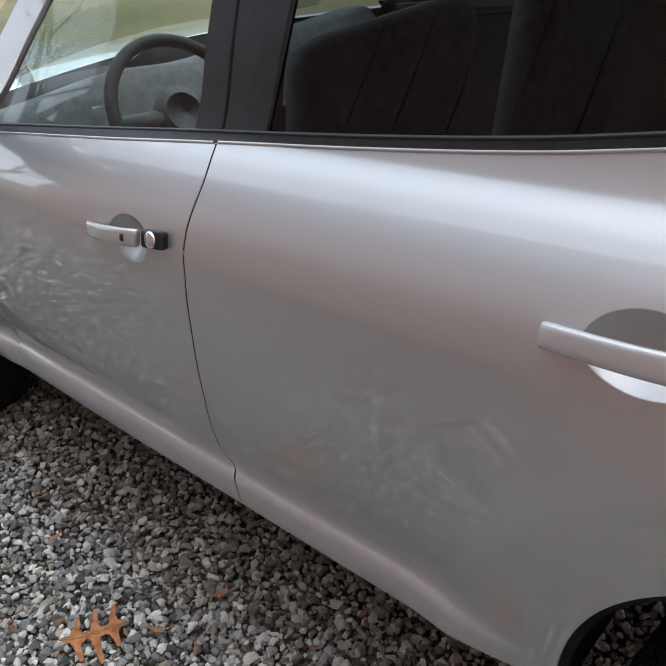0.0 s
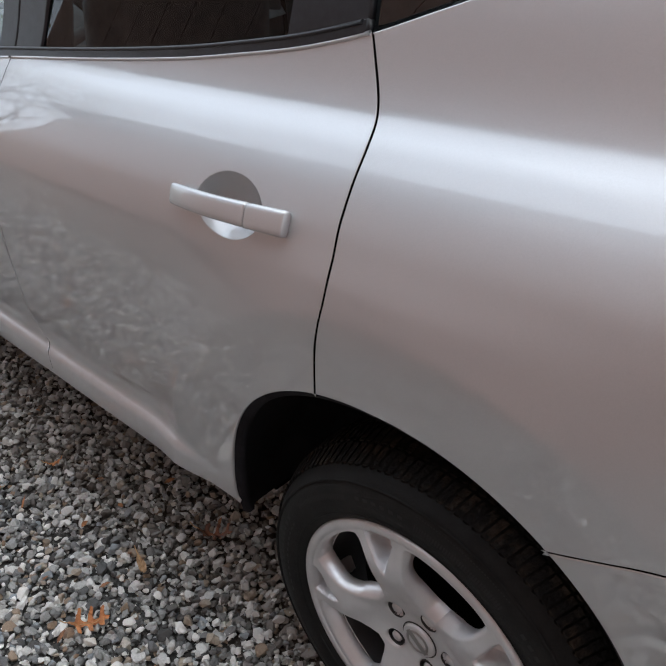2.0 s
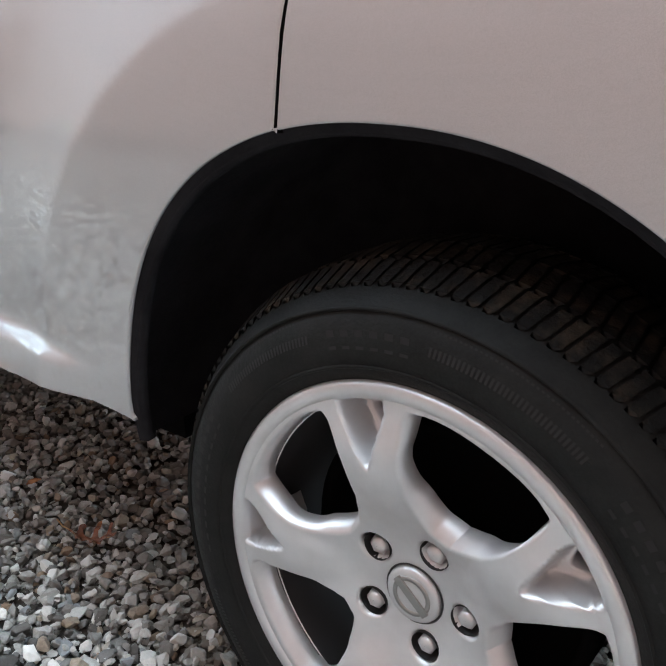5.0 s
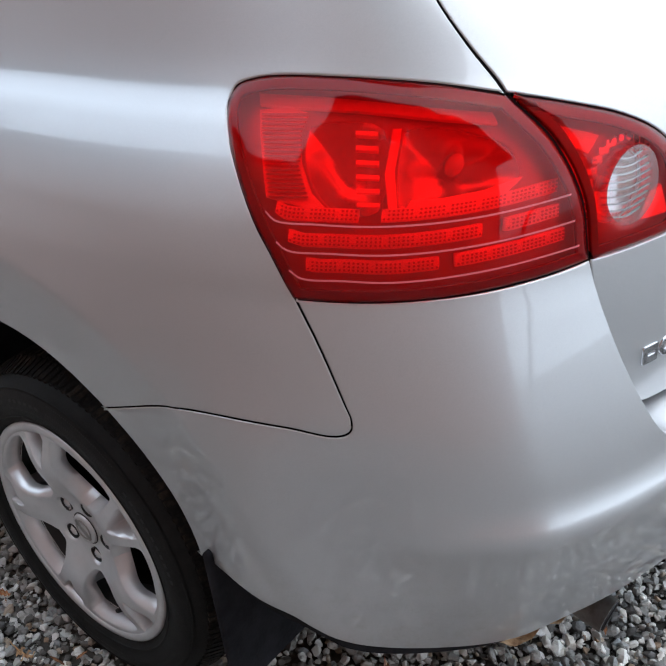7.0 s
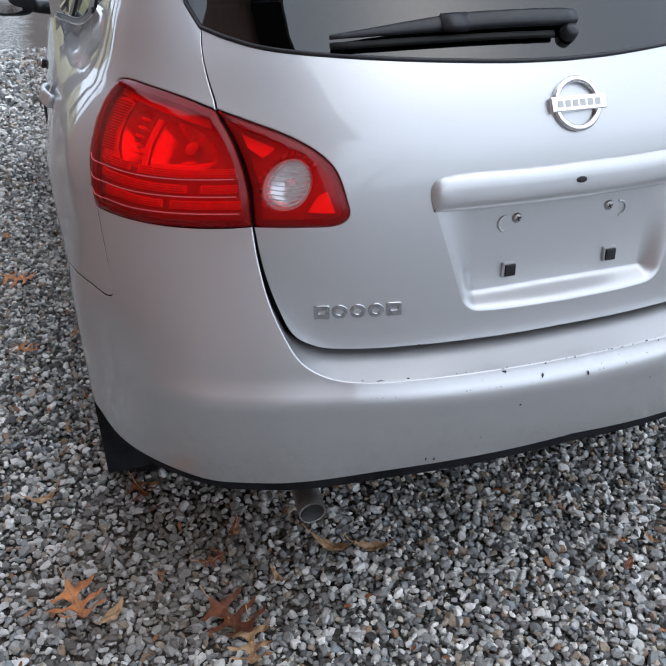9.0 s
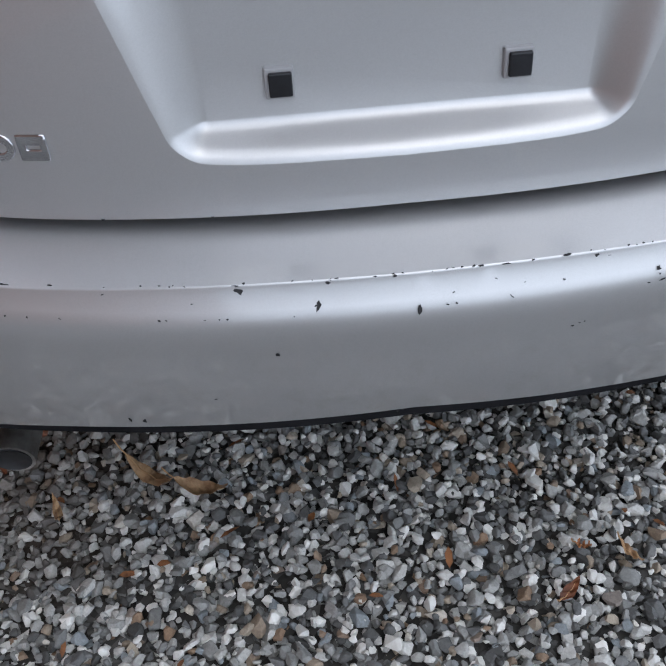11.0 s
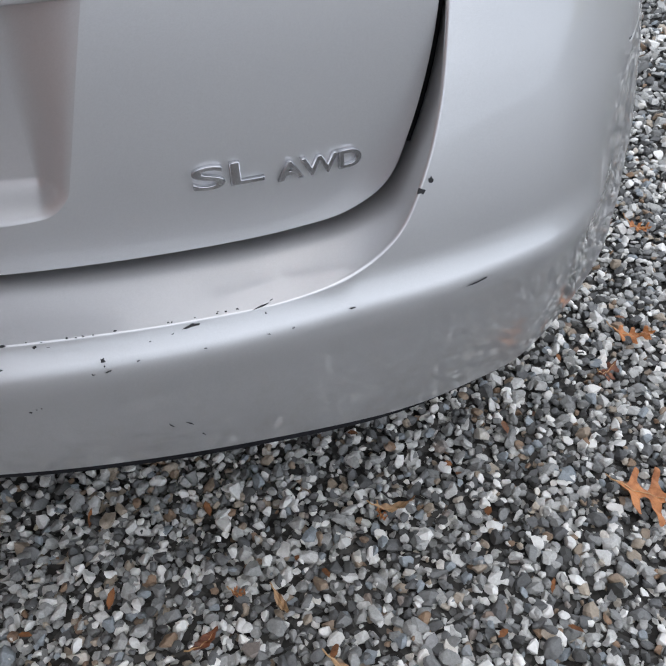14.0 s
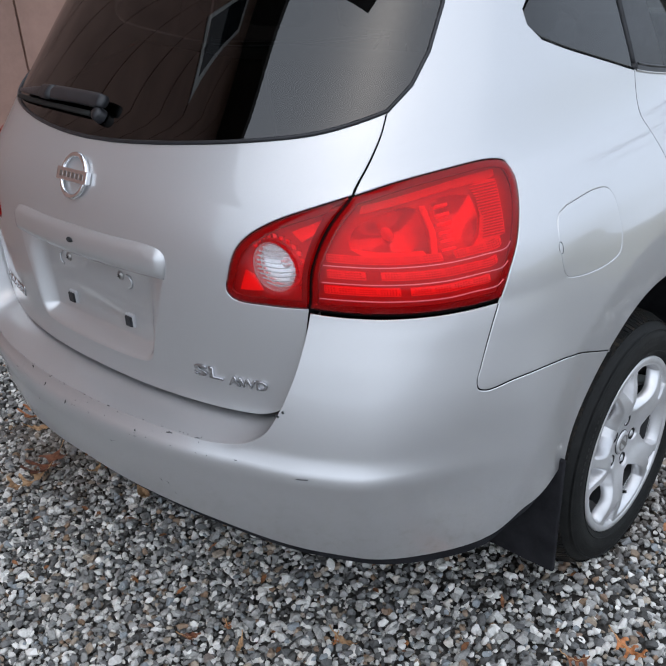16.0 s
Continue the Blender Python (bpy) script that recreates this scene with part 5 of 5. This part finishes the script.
        up = Vector((0, 0, 1)) - n * n.z
        rows.append((p + n * (.011 + .006 * min(t * 2, 1)), up.normalized() * (.016 * grow), n * (.010 * grow)))
    arm = blade("wiper", rows, BLACK_TRIM, car, "black rear wiper arm parked on the glass", power=2.6)
    p, n = skin(at_rear(.018, 1.196), 1.196)
    v, f = lathe([(.0005, .022), (.010, .021), (.0145, .016), (.016, .0)], 24, "z")
    q = n.to_track_quat("Z", "Y").to_matrix()
    mesh_part("wiper_pivot", [p + q @ Vector(k) for k in v], f, BLACK_TRIM, arm)
    rows = []
    for t in np.linspace(0, 1, 12):
        y = -.414 + t * .40
        z = 1.192 + .006 * math.sin(t * 2.4)
        p, n = skin(at_rear(y, z), z)
        up = Vector((0, 0, 1)) - n * n.z
        rows.append((p + n * .006, up.normalized() * .006, n * .005))
    blade("wiper_rubber", rows, RUBBER, arm)
    # clip across the arm
    p, n = skin(at_rear(-.2, 1.215), 1.215)
    up = (Vector((0, 0, 1)) - n * n.z).normalized()
    blade("wiper_clip", [(p + n * .019 + Vector((0, -.025, 0)), up * .016, n * .010), (p + n * .019 + Vector((0, .025, .0)), up * .017, n * .010)], BLACK_TRIM, arm)


wiper()
# black line round the rear glass and the quarter glass


def seal(name, line, radius, parent, off=.0):
    pts = [skin(a, b, off=off)[0] for a, b in line]
    tube(name, pts, radius, BLACK_TRIM, parent, n=6)


seal("glass_seal", join(gl, flip(gl)[::-1]), .004, car)

# black strips laid under the gaps between the panels to paint in their shade
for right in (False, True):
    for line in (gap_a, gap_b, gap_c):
        tube("gap_shade_strip", [skin(a, b, off=-.0058)[0] for a, b in mirrored(line, right)], .005, SHADE_BLACK, car, n=8)
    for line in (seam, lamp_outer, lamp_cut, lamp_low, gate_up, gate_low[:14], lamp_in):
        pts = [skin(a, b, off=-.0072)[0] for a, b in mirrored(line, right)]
        tube("gap_shade_strip", pts, .006, SHADE_BLACK, car, n=6)
tube("gap_shade_strip", [skin(a, b, off=-.009)[0] for a, b in mirrored(join(fuel, fuel[:1]), True)], .006, SHADE_BLACK, car, n=6)
# black line round the garnish bar in place of the shade in its gap
tube("garnish_gap_shade", [skin(at_rear(a, b), b, off=.0015)[0] for a, b in bar], .0018, SHADE_BLACK, tailgate, n=6)

# exhaust, mud flaps
ex = tube("exhaust_pipe", [(.3, -.47, .36), (.6, -.49, .335), (.72, -.50, .325), (.838, -.508, .302)], [.028, .028, .028, .029], PIPE, car, "dull steel exhaust tail pipe", 20)
# dark disc on the capped end, standing for the shade inside the pipe
tube("pipe_mouth_shade", [(.836, -.508, .3024), (.8405, -.508, .3013)], .0245, CHIP, ex, n=20)
plain_box("silencer", (-.1, -.55, .34), (.42, -.1, .44), SHADE_BLACK, .03, car)
for sgn in (-1, 1):
    bm = bmesh.new()
    box_bm(bm, (-.006, -.138, -.30), (.006, .138, .0), .004)
    for v in bm.verts:
        z, y = v.co.z, v.co.y
        v.co = Vector((.392 + v.co.x + .16 * (z + .15) ** 2, sgn * (.757 + y * (1 + .06 * z / .3)), .502 + z))
    part("mud_flap", bm, LINER, car, "black plastic mud flap")
    # lip along the wheel opening
    for cx in (0.0, FRONT_X):
        line = arch(168, 16, 40, cx, .985) if sgn < 0 else flip(arch(168, 16, 40, cx, .985))
        if cx == 0.0:
            pts = [skin(a, b, off=-.012)[0] for a, b in line]
            tube("arch_lip", pts, .004, LINER, car, n=6)


# chips in the bumper's paint: place along the tail, height, length, height of mark
def chip(y, z, w, h, tilt, parent, surf=bumper):
    s = float(np.interp(-abs(y) / float(half_width(z)), -_cw, _cl))
    s = s if y <= 0 else 2 * MID - s
    n = 9
    pts = []
    for k in range(n):
        a = 2 * math.pi * k / n
        r = random.uniform(.35, 1.0)
        u, v = w / 2 * math.cos(a) * r, h / 2 * math.sin(a) * r
        pts.append((s + u * math.cos(tilt) - v * math.sin(tilt), z + u * math.sin(tilt) + v * math.cos(tilt)))
    pts = np.array(pts)
    nn = normals_of(surf, pts)
    p = surf(pts[:, 0], pts[:, 1]) + nn * .0008
    mesh_part("paint_chip", list(p), [tuple(range(n))], CHIP, parent)


random.seed(11)
for y, z, w, h, tilt in ((-.169, .633, .016, .010, -.6), (-.172, .640, .008, .003, 0), (.173, .636, .007, .007, 0), (.144, .641, .013, .004, 0), (-.14, .566, .006, .007, 0),
                         (-.096, .619, .006, .012, -.6), (-.001, .61, .006, .014, -.6), (.389, .638, .024, .004, .2), (.235, .617, .007, .007, .3), (.321, .633, .020, .005, .1),
                         (.281, .508, .004, .014, .5), (.30, .506, .003, .015, .8), (.153, .566, .004, .004, 0), (.16, .569, .003, .003, 0), (.165, .570, .003, .003, 0), (-.295, .456, .008, .014, .2),
                         (-.31, .458, .005, .012, 0), (.551, .716, .010, .012, .8), (.56, .725, .006, .010, .6), (-.085, .638, .006, .004, 0), (-.022, .640, .006, .004, 0), (.06, .641, .008, .004, 0),
                         (.085, .640, .012, .003, 0), (.22, .641, .004, .003, 0), (.205, .641, .004, .003, 0), (.25, .641, .005, .003, 0), (.24, .607, .012, .002, .1), (.225, .606, .006, .002, -.2), (-.40, .640, .03, .003, 0),
                         (-.35, .641, .008, .003, 0), (-.43, .6415, .005, .003, 0), (.60, .605, .030, .003, .1), (.48, .615, .010, .002, 0), (-.02, .46, .003, .008, 0), (-.21, .5, .006, .002, 0), (.31, .48, .003, .012, .5)):
    chip(y, z, w * 1.05, h * .95, tilt, rear_bumper)
for y, z, w, h, tilt in ((-.555, .704, .010, .006, .5), (-.545, .697, .008, .004, .3), (-.567, .717, .006, .005, .8), (-.30, .671, .006, .003, 0), (-.19, .671, .005, .002, 0)):
    chip(y, z, w, h, tilt, tailgate, body)
for k in range(70):
    y = random.uniform(-.42, .42)
    chip(y, random.choice((.642, .6405, .612, random.uniform(.61, .64))), random.uniform(.002, .006), random.uniform(.0012, .003), random.uniform(-.5, .5), rear_bumper)


# door mirrors
def mirror(right):
    sgn = 1 if right else -1
    bm = bmesh.new()
    bmesh.ops.create_uvsphere(bm, u_segments=28, v_segments=18, radius=1)
    for v in bm.verts:
        x, y, z = v.co
        e = lambda q, p: math.copysign(abs(q) ** p, q)
        v.co = Vector((-1.86 + .075 * e(x, .8) - .03 * y, sgn * (.955 + .115 * e(y, .7)), 1.145 + .082 * e(z, .75) + .01 * y))
    shell = part("door_mirror", bm, BLACK_TRIM, car, "black and silver door mirror")
    v, f = lathe([(.0005, .0), (.07, .0), (.078, -.004)], 30, "x")
    mesh_part("mirror_glass", [(-1.785 + p[0], sgn * .955 + p[1] * 1.25, 1.145 + p[2] * .85) for p in v], f, CHROME, shell)
    rows = [((-1.87, sgn * .79, 1.09), (.05, 0, 0), (0, 0, .03)), ((-1.87, sgn * .87, 1.10), (.05, 0, 0), (0, 0, .025))]
    blade("mirror_foot", rows, BLACK_TRIM, shell)


mirror(False), mirror(True)


# ---------------------------------------------------------------- cabin
def seat(x, y, wide, tall, lean=.22):
    bm = bmesh.new()
    box_bm(bm, (x - .28, y - wide / 2, .52), (x + .22, y + wide / 2, .68), .05)
    base = part("seat", bm, CABIN, car, "grey cloth car seat")
    bm = bmesh.new()
    box_bm(bm, (-.06, -wide / 2, 0), (.06, wide / 2, tall), .05)
    for v in bm.verts:
        v.co = Vector((x + .22 + v.co.x + v.co.z * lean, y + v.co.y * (1 - .25 * max(0, v.co.z / tall - .6)), .62 + v.co.z))
    part("backrest", bm, CABIN, base)
    for q in ((0,) if wide < .7 else (-.4, 0, .4)):
        bm = bmesh.new()
        box_bm(bm, (-.045, -.13, 0), (.045, .13, .18), .035)
        for v in bm.verts:
            v.co = Vector((x + .24 + v.co.x + (tall + .05) * lean, y + q + v.co.y, .62 + tall + .06 + v.co.z))
        part("headrest", bm, CABIN, base)


seat(-1.35, -.36, .5, .60), seat(-1.35, .36, .5, .60), seat(-.5, 0, 1.08, .58)
sheet("dashboard", lambda u, v: (-2.28 + u * .42 + .06 * math.sin(math.pi * v), (2 * v - 1) * .7, 1.0 + .05 * math.sin(u * 2.6) - .14 * max(0, u - .7) / .3 + .05 * math.exp(-((2 * v - 1 + .5) / .25) ** 2) * u), 14, 24, CABIN, car, "grey moulded dashboard")
plain_box("dash_front", (-1.93, -.7, .5), (-1.87, .7, .98), CABIN_DARK, .02, car)
plain_box("cabin_floor", (-2.2, -.74, .40), (-.5, .74, .46), CABIN_DARK, parent=car)
plain_box("load_floor", (-.5, -.56, .62), (.72, .56, .66), CABIN_DARK, parent=car)
sheet("headliner", lambda u, v: (-1.28 + u * 1.65, (2 * v - 1) * .54, 1.585), 4, 4, CABIN, car)
for sgn in (-1, 1):
    plain_box("door_card", (-1.9, sgn * .75 - .02, .5), (-.52, sgn * .75 + .02, 1.05), CABIN_DARK, .015, car)
    tube("inner_pillar", [(-1.04, sgn * .68, 1.05), (-1.02, sgn * .55, 1.57)], .035, CABIN_DARK, car)


def steering():
    c = Vector((-1.66, -.37, 1.0))
    n = Vector((.88, 0, .47)).normalized()
    a, b = Vector((0, 1, 0)), n.cross(Vector((0, 1, 0))).normalized()
    pts = [c + (a * math.cos(t) + b * math.sin(t)) * .185 for t in np.linspace(0, 2 * math.pi, 41)]
    rim = tube("steering_wheel", pts, .016, CABIN_DARK, car, "dark steering wheel with three spokes", 10)
    for t in (.15, math.pi - .15, -math.pi / 2):
        d = a * math.cos(t) + b * math.sin(t)
        tube("wheel_spoke", [c - n * .03 + d * .03, c - n * .02 + d * .1, c + d * .18], [.03, .022, .014], CABIN, rim, n=8)
    tube("airbag_cover", [c - n * .06, c - n * .01, c + n * .005], [.06, .075, .05], CABIN, rim, n=20)


steering()


# ---------------------------------------------------------------- fallen leaves
def oak_leaf(length, lobes, curl, seed):
    """A lobed oak leaf with a midrib and a stalk, or with no lobes a plain pointed leaf, curled as it dried."""
    rng = random.Random(seed)
    if not lobes:
        ts = np.linspace(0, 1, 14)
        w = .36 * np.sin(math.pi * ts) ** .8 * (1.1 - .35 * ts)
        return np.vstack([np.stack([ts, -w], 1), np.stack([ts, w], 1)[::-1][1:-1]]) * length, curl
    outline = []
    for side in (1, -1):
        pts = [(0, 0)]
        for k in range(lobes):
            step = .84 / lobes
            t0 = .1 + step * k
            reach = (.19 + .26 * math.sin(math.pi * (k + .8) / (lobes + .6))) * rng.uniform(.85, 1.15)
            pts += [(t0 + .02 * step, .05), (t0 + .24 * step, .085), (t0 + .44 * step, reach * .62), (t0 + .62 * step, reach), (t0 + .78 * step, reach * .93), (t0 + .72 * step, reach * .5), (t0 + .78 * step, .10), (t0 + .98 * step, .05)]
        pts.append((1.0, .0))
        line = smooth_line([(a, b * side) for a, b in pts], 4)
        outline.append(line)
    loop = np.vstack([outline[1], outline[0][::-1][1:-1]]) * length
    return loop, curl


leaf_group = "fallen oak leaves"


def lay_leaf(x, y, length, turn, curl, seed, wide, mat, tone, z=.028):
    loop, curl = oak_leaf(length, 3 if wide > .55 else 0, curl, seed)
    loop = loop * [1, wide]
    r = random.Random(seed)
    fold, twist = r.uniform(-.5, .9), r.uniform(-1, 1)

    def surf(u, v):
        u, v = np.broadcast_arrays(np.asarray(u, float), np.asarray(v, float))
        t = u / length
        w = v / length
        h = curl * length * ((t - .5) ** 2 * 1.2 + fold * np.abs(w) + twist * w * (t - .4)) + .003 * np.sin(t * 19 + w * 23)
        return np.stack([u, v, h], -1)
    ob = panel("oak_leaf", loop, surf, mat, h=length / 12, edge=.0003, depth=.0006)
    bm = bmesh.new()
    bm.from_mesh(ob.data)
    low = min(v.co.z for v in bm.verts)
    bm.free()
    ob.matrix_world = pose(x, y, z + ground_z(x) - .006 - low * .6, r.uniform(-8, 8), r.uniform(-8, 8), turn)
    pts = [surf(np.array([t * length]), np.array([0.0]))[0] + np.array([0, 0, .0008]) for t in np.linspace(-.16, .95, 12)]
    tube("midrib", [tuple(p) for p in pts], [.0014 * (1 - .6 * k / 11) for k in range(12)], LEAF_RIB, ob, n=5)
    tagged(ob, tone, "leaf", leaf_group)
    return ob


LEAF_RIB = material("leaf_rib", (.45, .27, .13), .6)
LEAF_TAN = mottled("tan_dry_leaf", (.22, .12, .06), (.48, .31, .17), 40, .65, bump=.4, bump_scale=300)
LEAF_RED = mottled("red_brown_leaf", (.07, .022, .012), (.22, .075, .03), 40, .55, bump=.4, bump_scale=300)
LEAF_ORANGE = mottled("orange_oak_leaf", (.26, .085, .025), (.55, .22, .075), 40, .55, bump=.4, bump_scale=300)
# place, length, turn, curl, breadth, tone
for k, (x, y, l, turn, curl, wide, tone) in enumerate((
        (-1.42, -1.17, .145, 62, .25, 1.15, "orange"), (-1.297, -1.024, .05, 40, .8, .35, "tan"), (-1.247, -.882, .045, 80, .9, .4, "orange"),
        (-.735, -.775, .085, 35, .9, .6, "red"), (-.775, -.91, .07, -20, .9, .35, "tan"), (-.73, -1.12, .085, 60, .6, .9, "orange"), (-.32, -.911, .035, 10, .9, .5, "orange"),
        (-.52, -1.3, .06, 140, .8, .5, "tan"), (.205, -.826, .11, 20, .6, .8, "red"), (.60, -.44, .12, 50, .9, .35, "tan"), (.71, -.72, .16, 25, .5, .95, "red"),
        (.80, -.65, .13, -10, .6, .85, "tan"), (.58, -.73, .08, 100, .7, .7, "red"), (.525, -.629, .07, 150, 1.0, .5, "red"), (.713, -.542, .06, 200, .9, .35, "tan"),
        (.853, .27, .026, 70, 1.0, .8, "orange"), (.949, .219, .05, 130, 1.0, .5, "red"), (.98, .423, .07, 60, .9, .35, "tan"), (.721, .505, .07, 100, .9, .35, "tan"),
        (.86, .339, .045, 30, 1.1, .4, "tan"), (.323, 1.01, .085, 80, .8, .7, "orange"), (.45, .95, .06, 130, .9, .7, "red"), (.70, .91, .13, 75, .4, 1.05, "orange"),
        (-.6, 1.15, .08, 20, .9, .7, "orange"), (.71, .509, .03, 20, .9, .6, "orange"), (.55, -1.02, .15, 15, .6, .95, "orange"), (.70, -.96, .09, 140, .6, .5, "tan"),
        (.2, -1.1, .085, 95, .9, .4, "tan"), (.66, -.353, .10, 70, 1.0, .45, "tan"), (-.05, 1.15, .06, 60, .8, .7, "orange"), (-.15, -.98, .05, 10, .8, .6, "tan"),
        (-1.75, -1.02, .05, 60, .9, .5, "tan"), (-1.95, -1.15, .07, 10, .9, .7, "orange"))):
    mat, word = {"orange": (LEAF_ORANGE, "orange"), "tan": (LEAF_TAN, "pale tan"), "red": (LEAF_RED, "red-brown")}[tone]
    lay_leaf(x, y, l, turn, curl, 100 + k, wide, mat, ("broad lobed %s oak leaf lying on gravel" if wide > .8 else "narrow curled %s leaf among gravel stones" if wide < .55 else "curled %s oak leaf lying on gravel") % word)


def scraps():
    """Torn bits of leaf among the stones."""
    rng = np.random.default_rng(9)
    verts, faces = [], []
    for _ in range(420):
        x, y = rng.uniform(-2.2, 1.6), rng.uniform(-1.7, 1.7)
        if abs(y) < .5 and x < .3:
            continue
        l, w, a = rng.uniform(.012, .04), rng.uniform(.006, .014), rng.uniform(0, 6.28)
        d, e = np.array([math.cos(a), math.sin(a), rng.normal(0, .25)]), np.array([-math.sin(a), math.cos(a), rng.normal(0, .4)])
        c = np.array([x, y, ground_z(x) + rng.uniform(.008, .018)])
        b = len(verts)
        for u, v, h in ((-1, 0, 0), (-.3, -1, .002), (.5, -.8, .003), (1, 0, 0), (.4, .9, .002), (-.4, .8, .003)):
            verts.append(c + d * l / 2 * u + e * w / 2 * v + [0, 0, h])
        faces.append(tuple(b + k for k in range(6)))
    ob = mesh_part("leaf_litter", verts, faces, LEAF)
    tagged(ob, "brown torn leaf scraps among the stones", "leaf litter", kind="stuff")


scraps()


# ---------------------------------------------------------------- trees beyond
BARK = mottled("grey_bark", (.05, .04, .032), (.12, .10, .08), 6, .9, bump=.6, bump_scale=20)
FOLIAGE = mottled("autumn_foliage", (.10, .075, .02), (.32, .22, .06), 2, .7)


def tree(x, y, tall, seed, leafy):
    rng = random.Random(seed)
    root = tagged(new("tree"), "bare autumn tree with a few yellow leaves" if leafy < 900 else "autumn tree with thin yellow foliage", "tree", "trees beyond the drive")
    root.location = (x, y, ground_z(x))
    verts, faces, tips = [], [], []

    def limb(p, d, r, l, depth):
        n = 6 if depth < 2 else 4
        k = 4
        ring = []
        q, dd = Vector(p), Vector(d)
        for i in range(k + 1):
            a = dd.cross(Vector((.3, .7, .1))).normalized()
            b = dd.cross(a).normalized()
            rr = r * (1 - .55 * i / k)
            ring.append(len(verts))
            for j in range(n):
                w = 2 * math.pi * j / n
                verts.append(q + (a * math.cos(w) + b * math.sin(w)) * rr)
            if i < k:
                q = q + dd * l / k
                dd = (dd + Vector((rng.gauss(0, .12), rng.gauss(0, .12), rng.gauss(.03, .08)))).normalized()
        for i in range(k):
            for j in range(n):
                faces.append((ring[i] + j, ring[i] + (j + 1) % n, ring[i + 1] + (j + 1) % n, ring[i + 1] + j))
        if depth >= 2:
            tips.append((q, dd))
        if depth < 5:
            for _ in range(3 if depth < 3 else 2):
                sp = Vector((rng.gauss(0, .55), rng.gauss(0, .55), rng.gauss(.15, .3)))
                limb(q - dd * l * rng.uniform(0, .45), (dd + sp).normalized(), r * .45, l * rng.uniform(.55, .8), depth + 1)

    limb((0, 0, -.1), (0, 0, 1), tall * .022, tall * .38, 0)
    mesh_part("trunk", verts, faces, BARK, root)
    lv, lf = [], []
    for _ in range(leafy):
        q, d = rng.choice(tips)
        c = q + Vector((rng.gauss(0, .35), rng.gauss(0, .35), rng.gauss(0, .3)))
        a = Vector((rng.gauss(0, 1), rng.gauss(0, 1), rng.gauss(0, 1))).normalized() * rng.uniform(.03, .065)
        b = a.cross(Vector((rng.gauss(0, 1), rng.gauss(0, 1), rng.gauss(0, 1)))).normalized() * a.length * .7
        k = len(lv)
        lv += [c - a, c - b * .8, c + a, c + b]
        lf.append((k, k + 1, k + 2, k + 3))
    mesh_part("crown", lv, lf, FOLIAGE, root, smooth=False)


# last three are unseen, added to break up the house end's reflected edge
for k, (x, y, h, leafy) in enumerate(((-15, -3.2, 9, 1100), (-17.5, -1.4, 10, 1300), (-19, -5, 11, 1500), (-16, -6.2, 8, 900), (-21, -2.8, 12, 1500), (-23, -7.5, 12, 1300), (-11, -7.5, 11, 700), (-14, 2, 11, 300), (-18, -10, 13, 900), (-7.5, -12.5, 12, 500), (-20, 8, 12, 300), (16, -14, 11, 300), (5, -9, 12, 500), (11.5, -3.4, 8, 900), (13, -5, 10, 900), (14.5, -2.2, 9, 700))):
    tree(x, y, h, 40 + k, leafy)
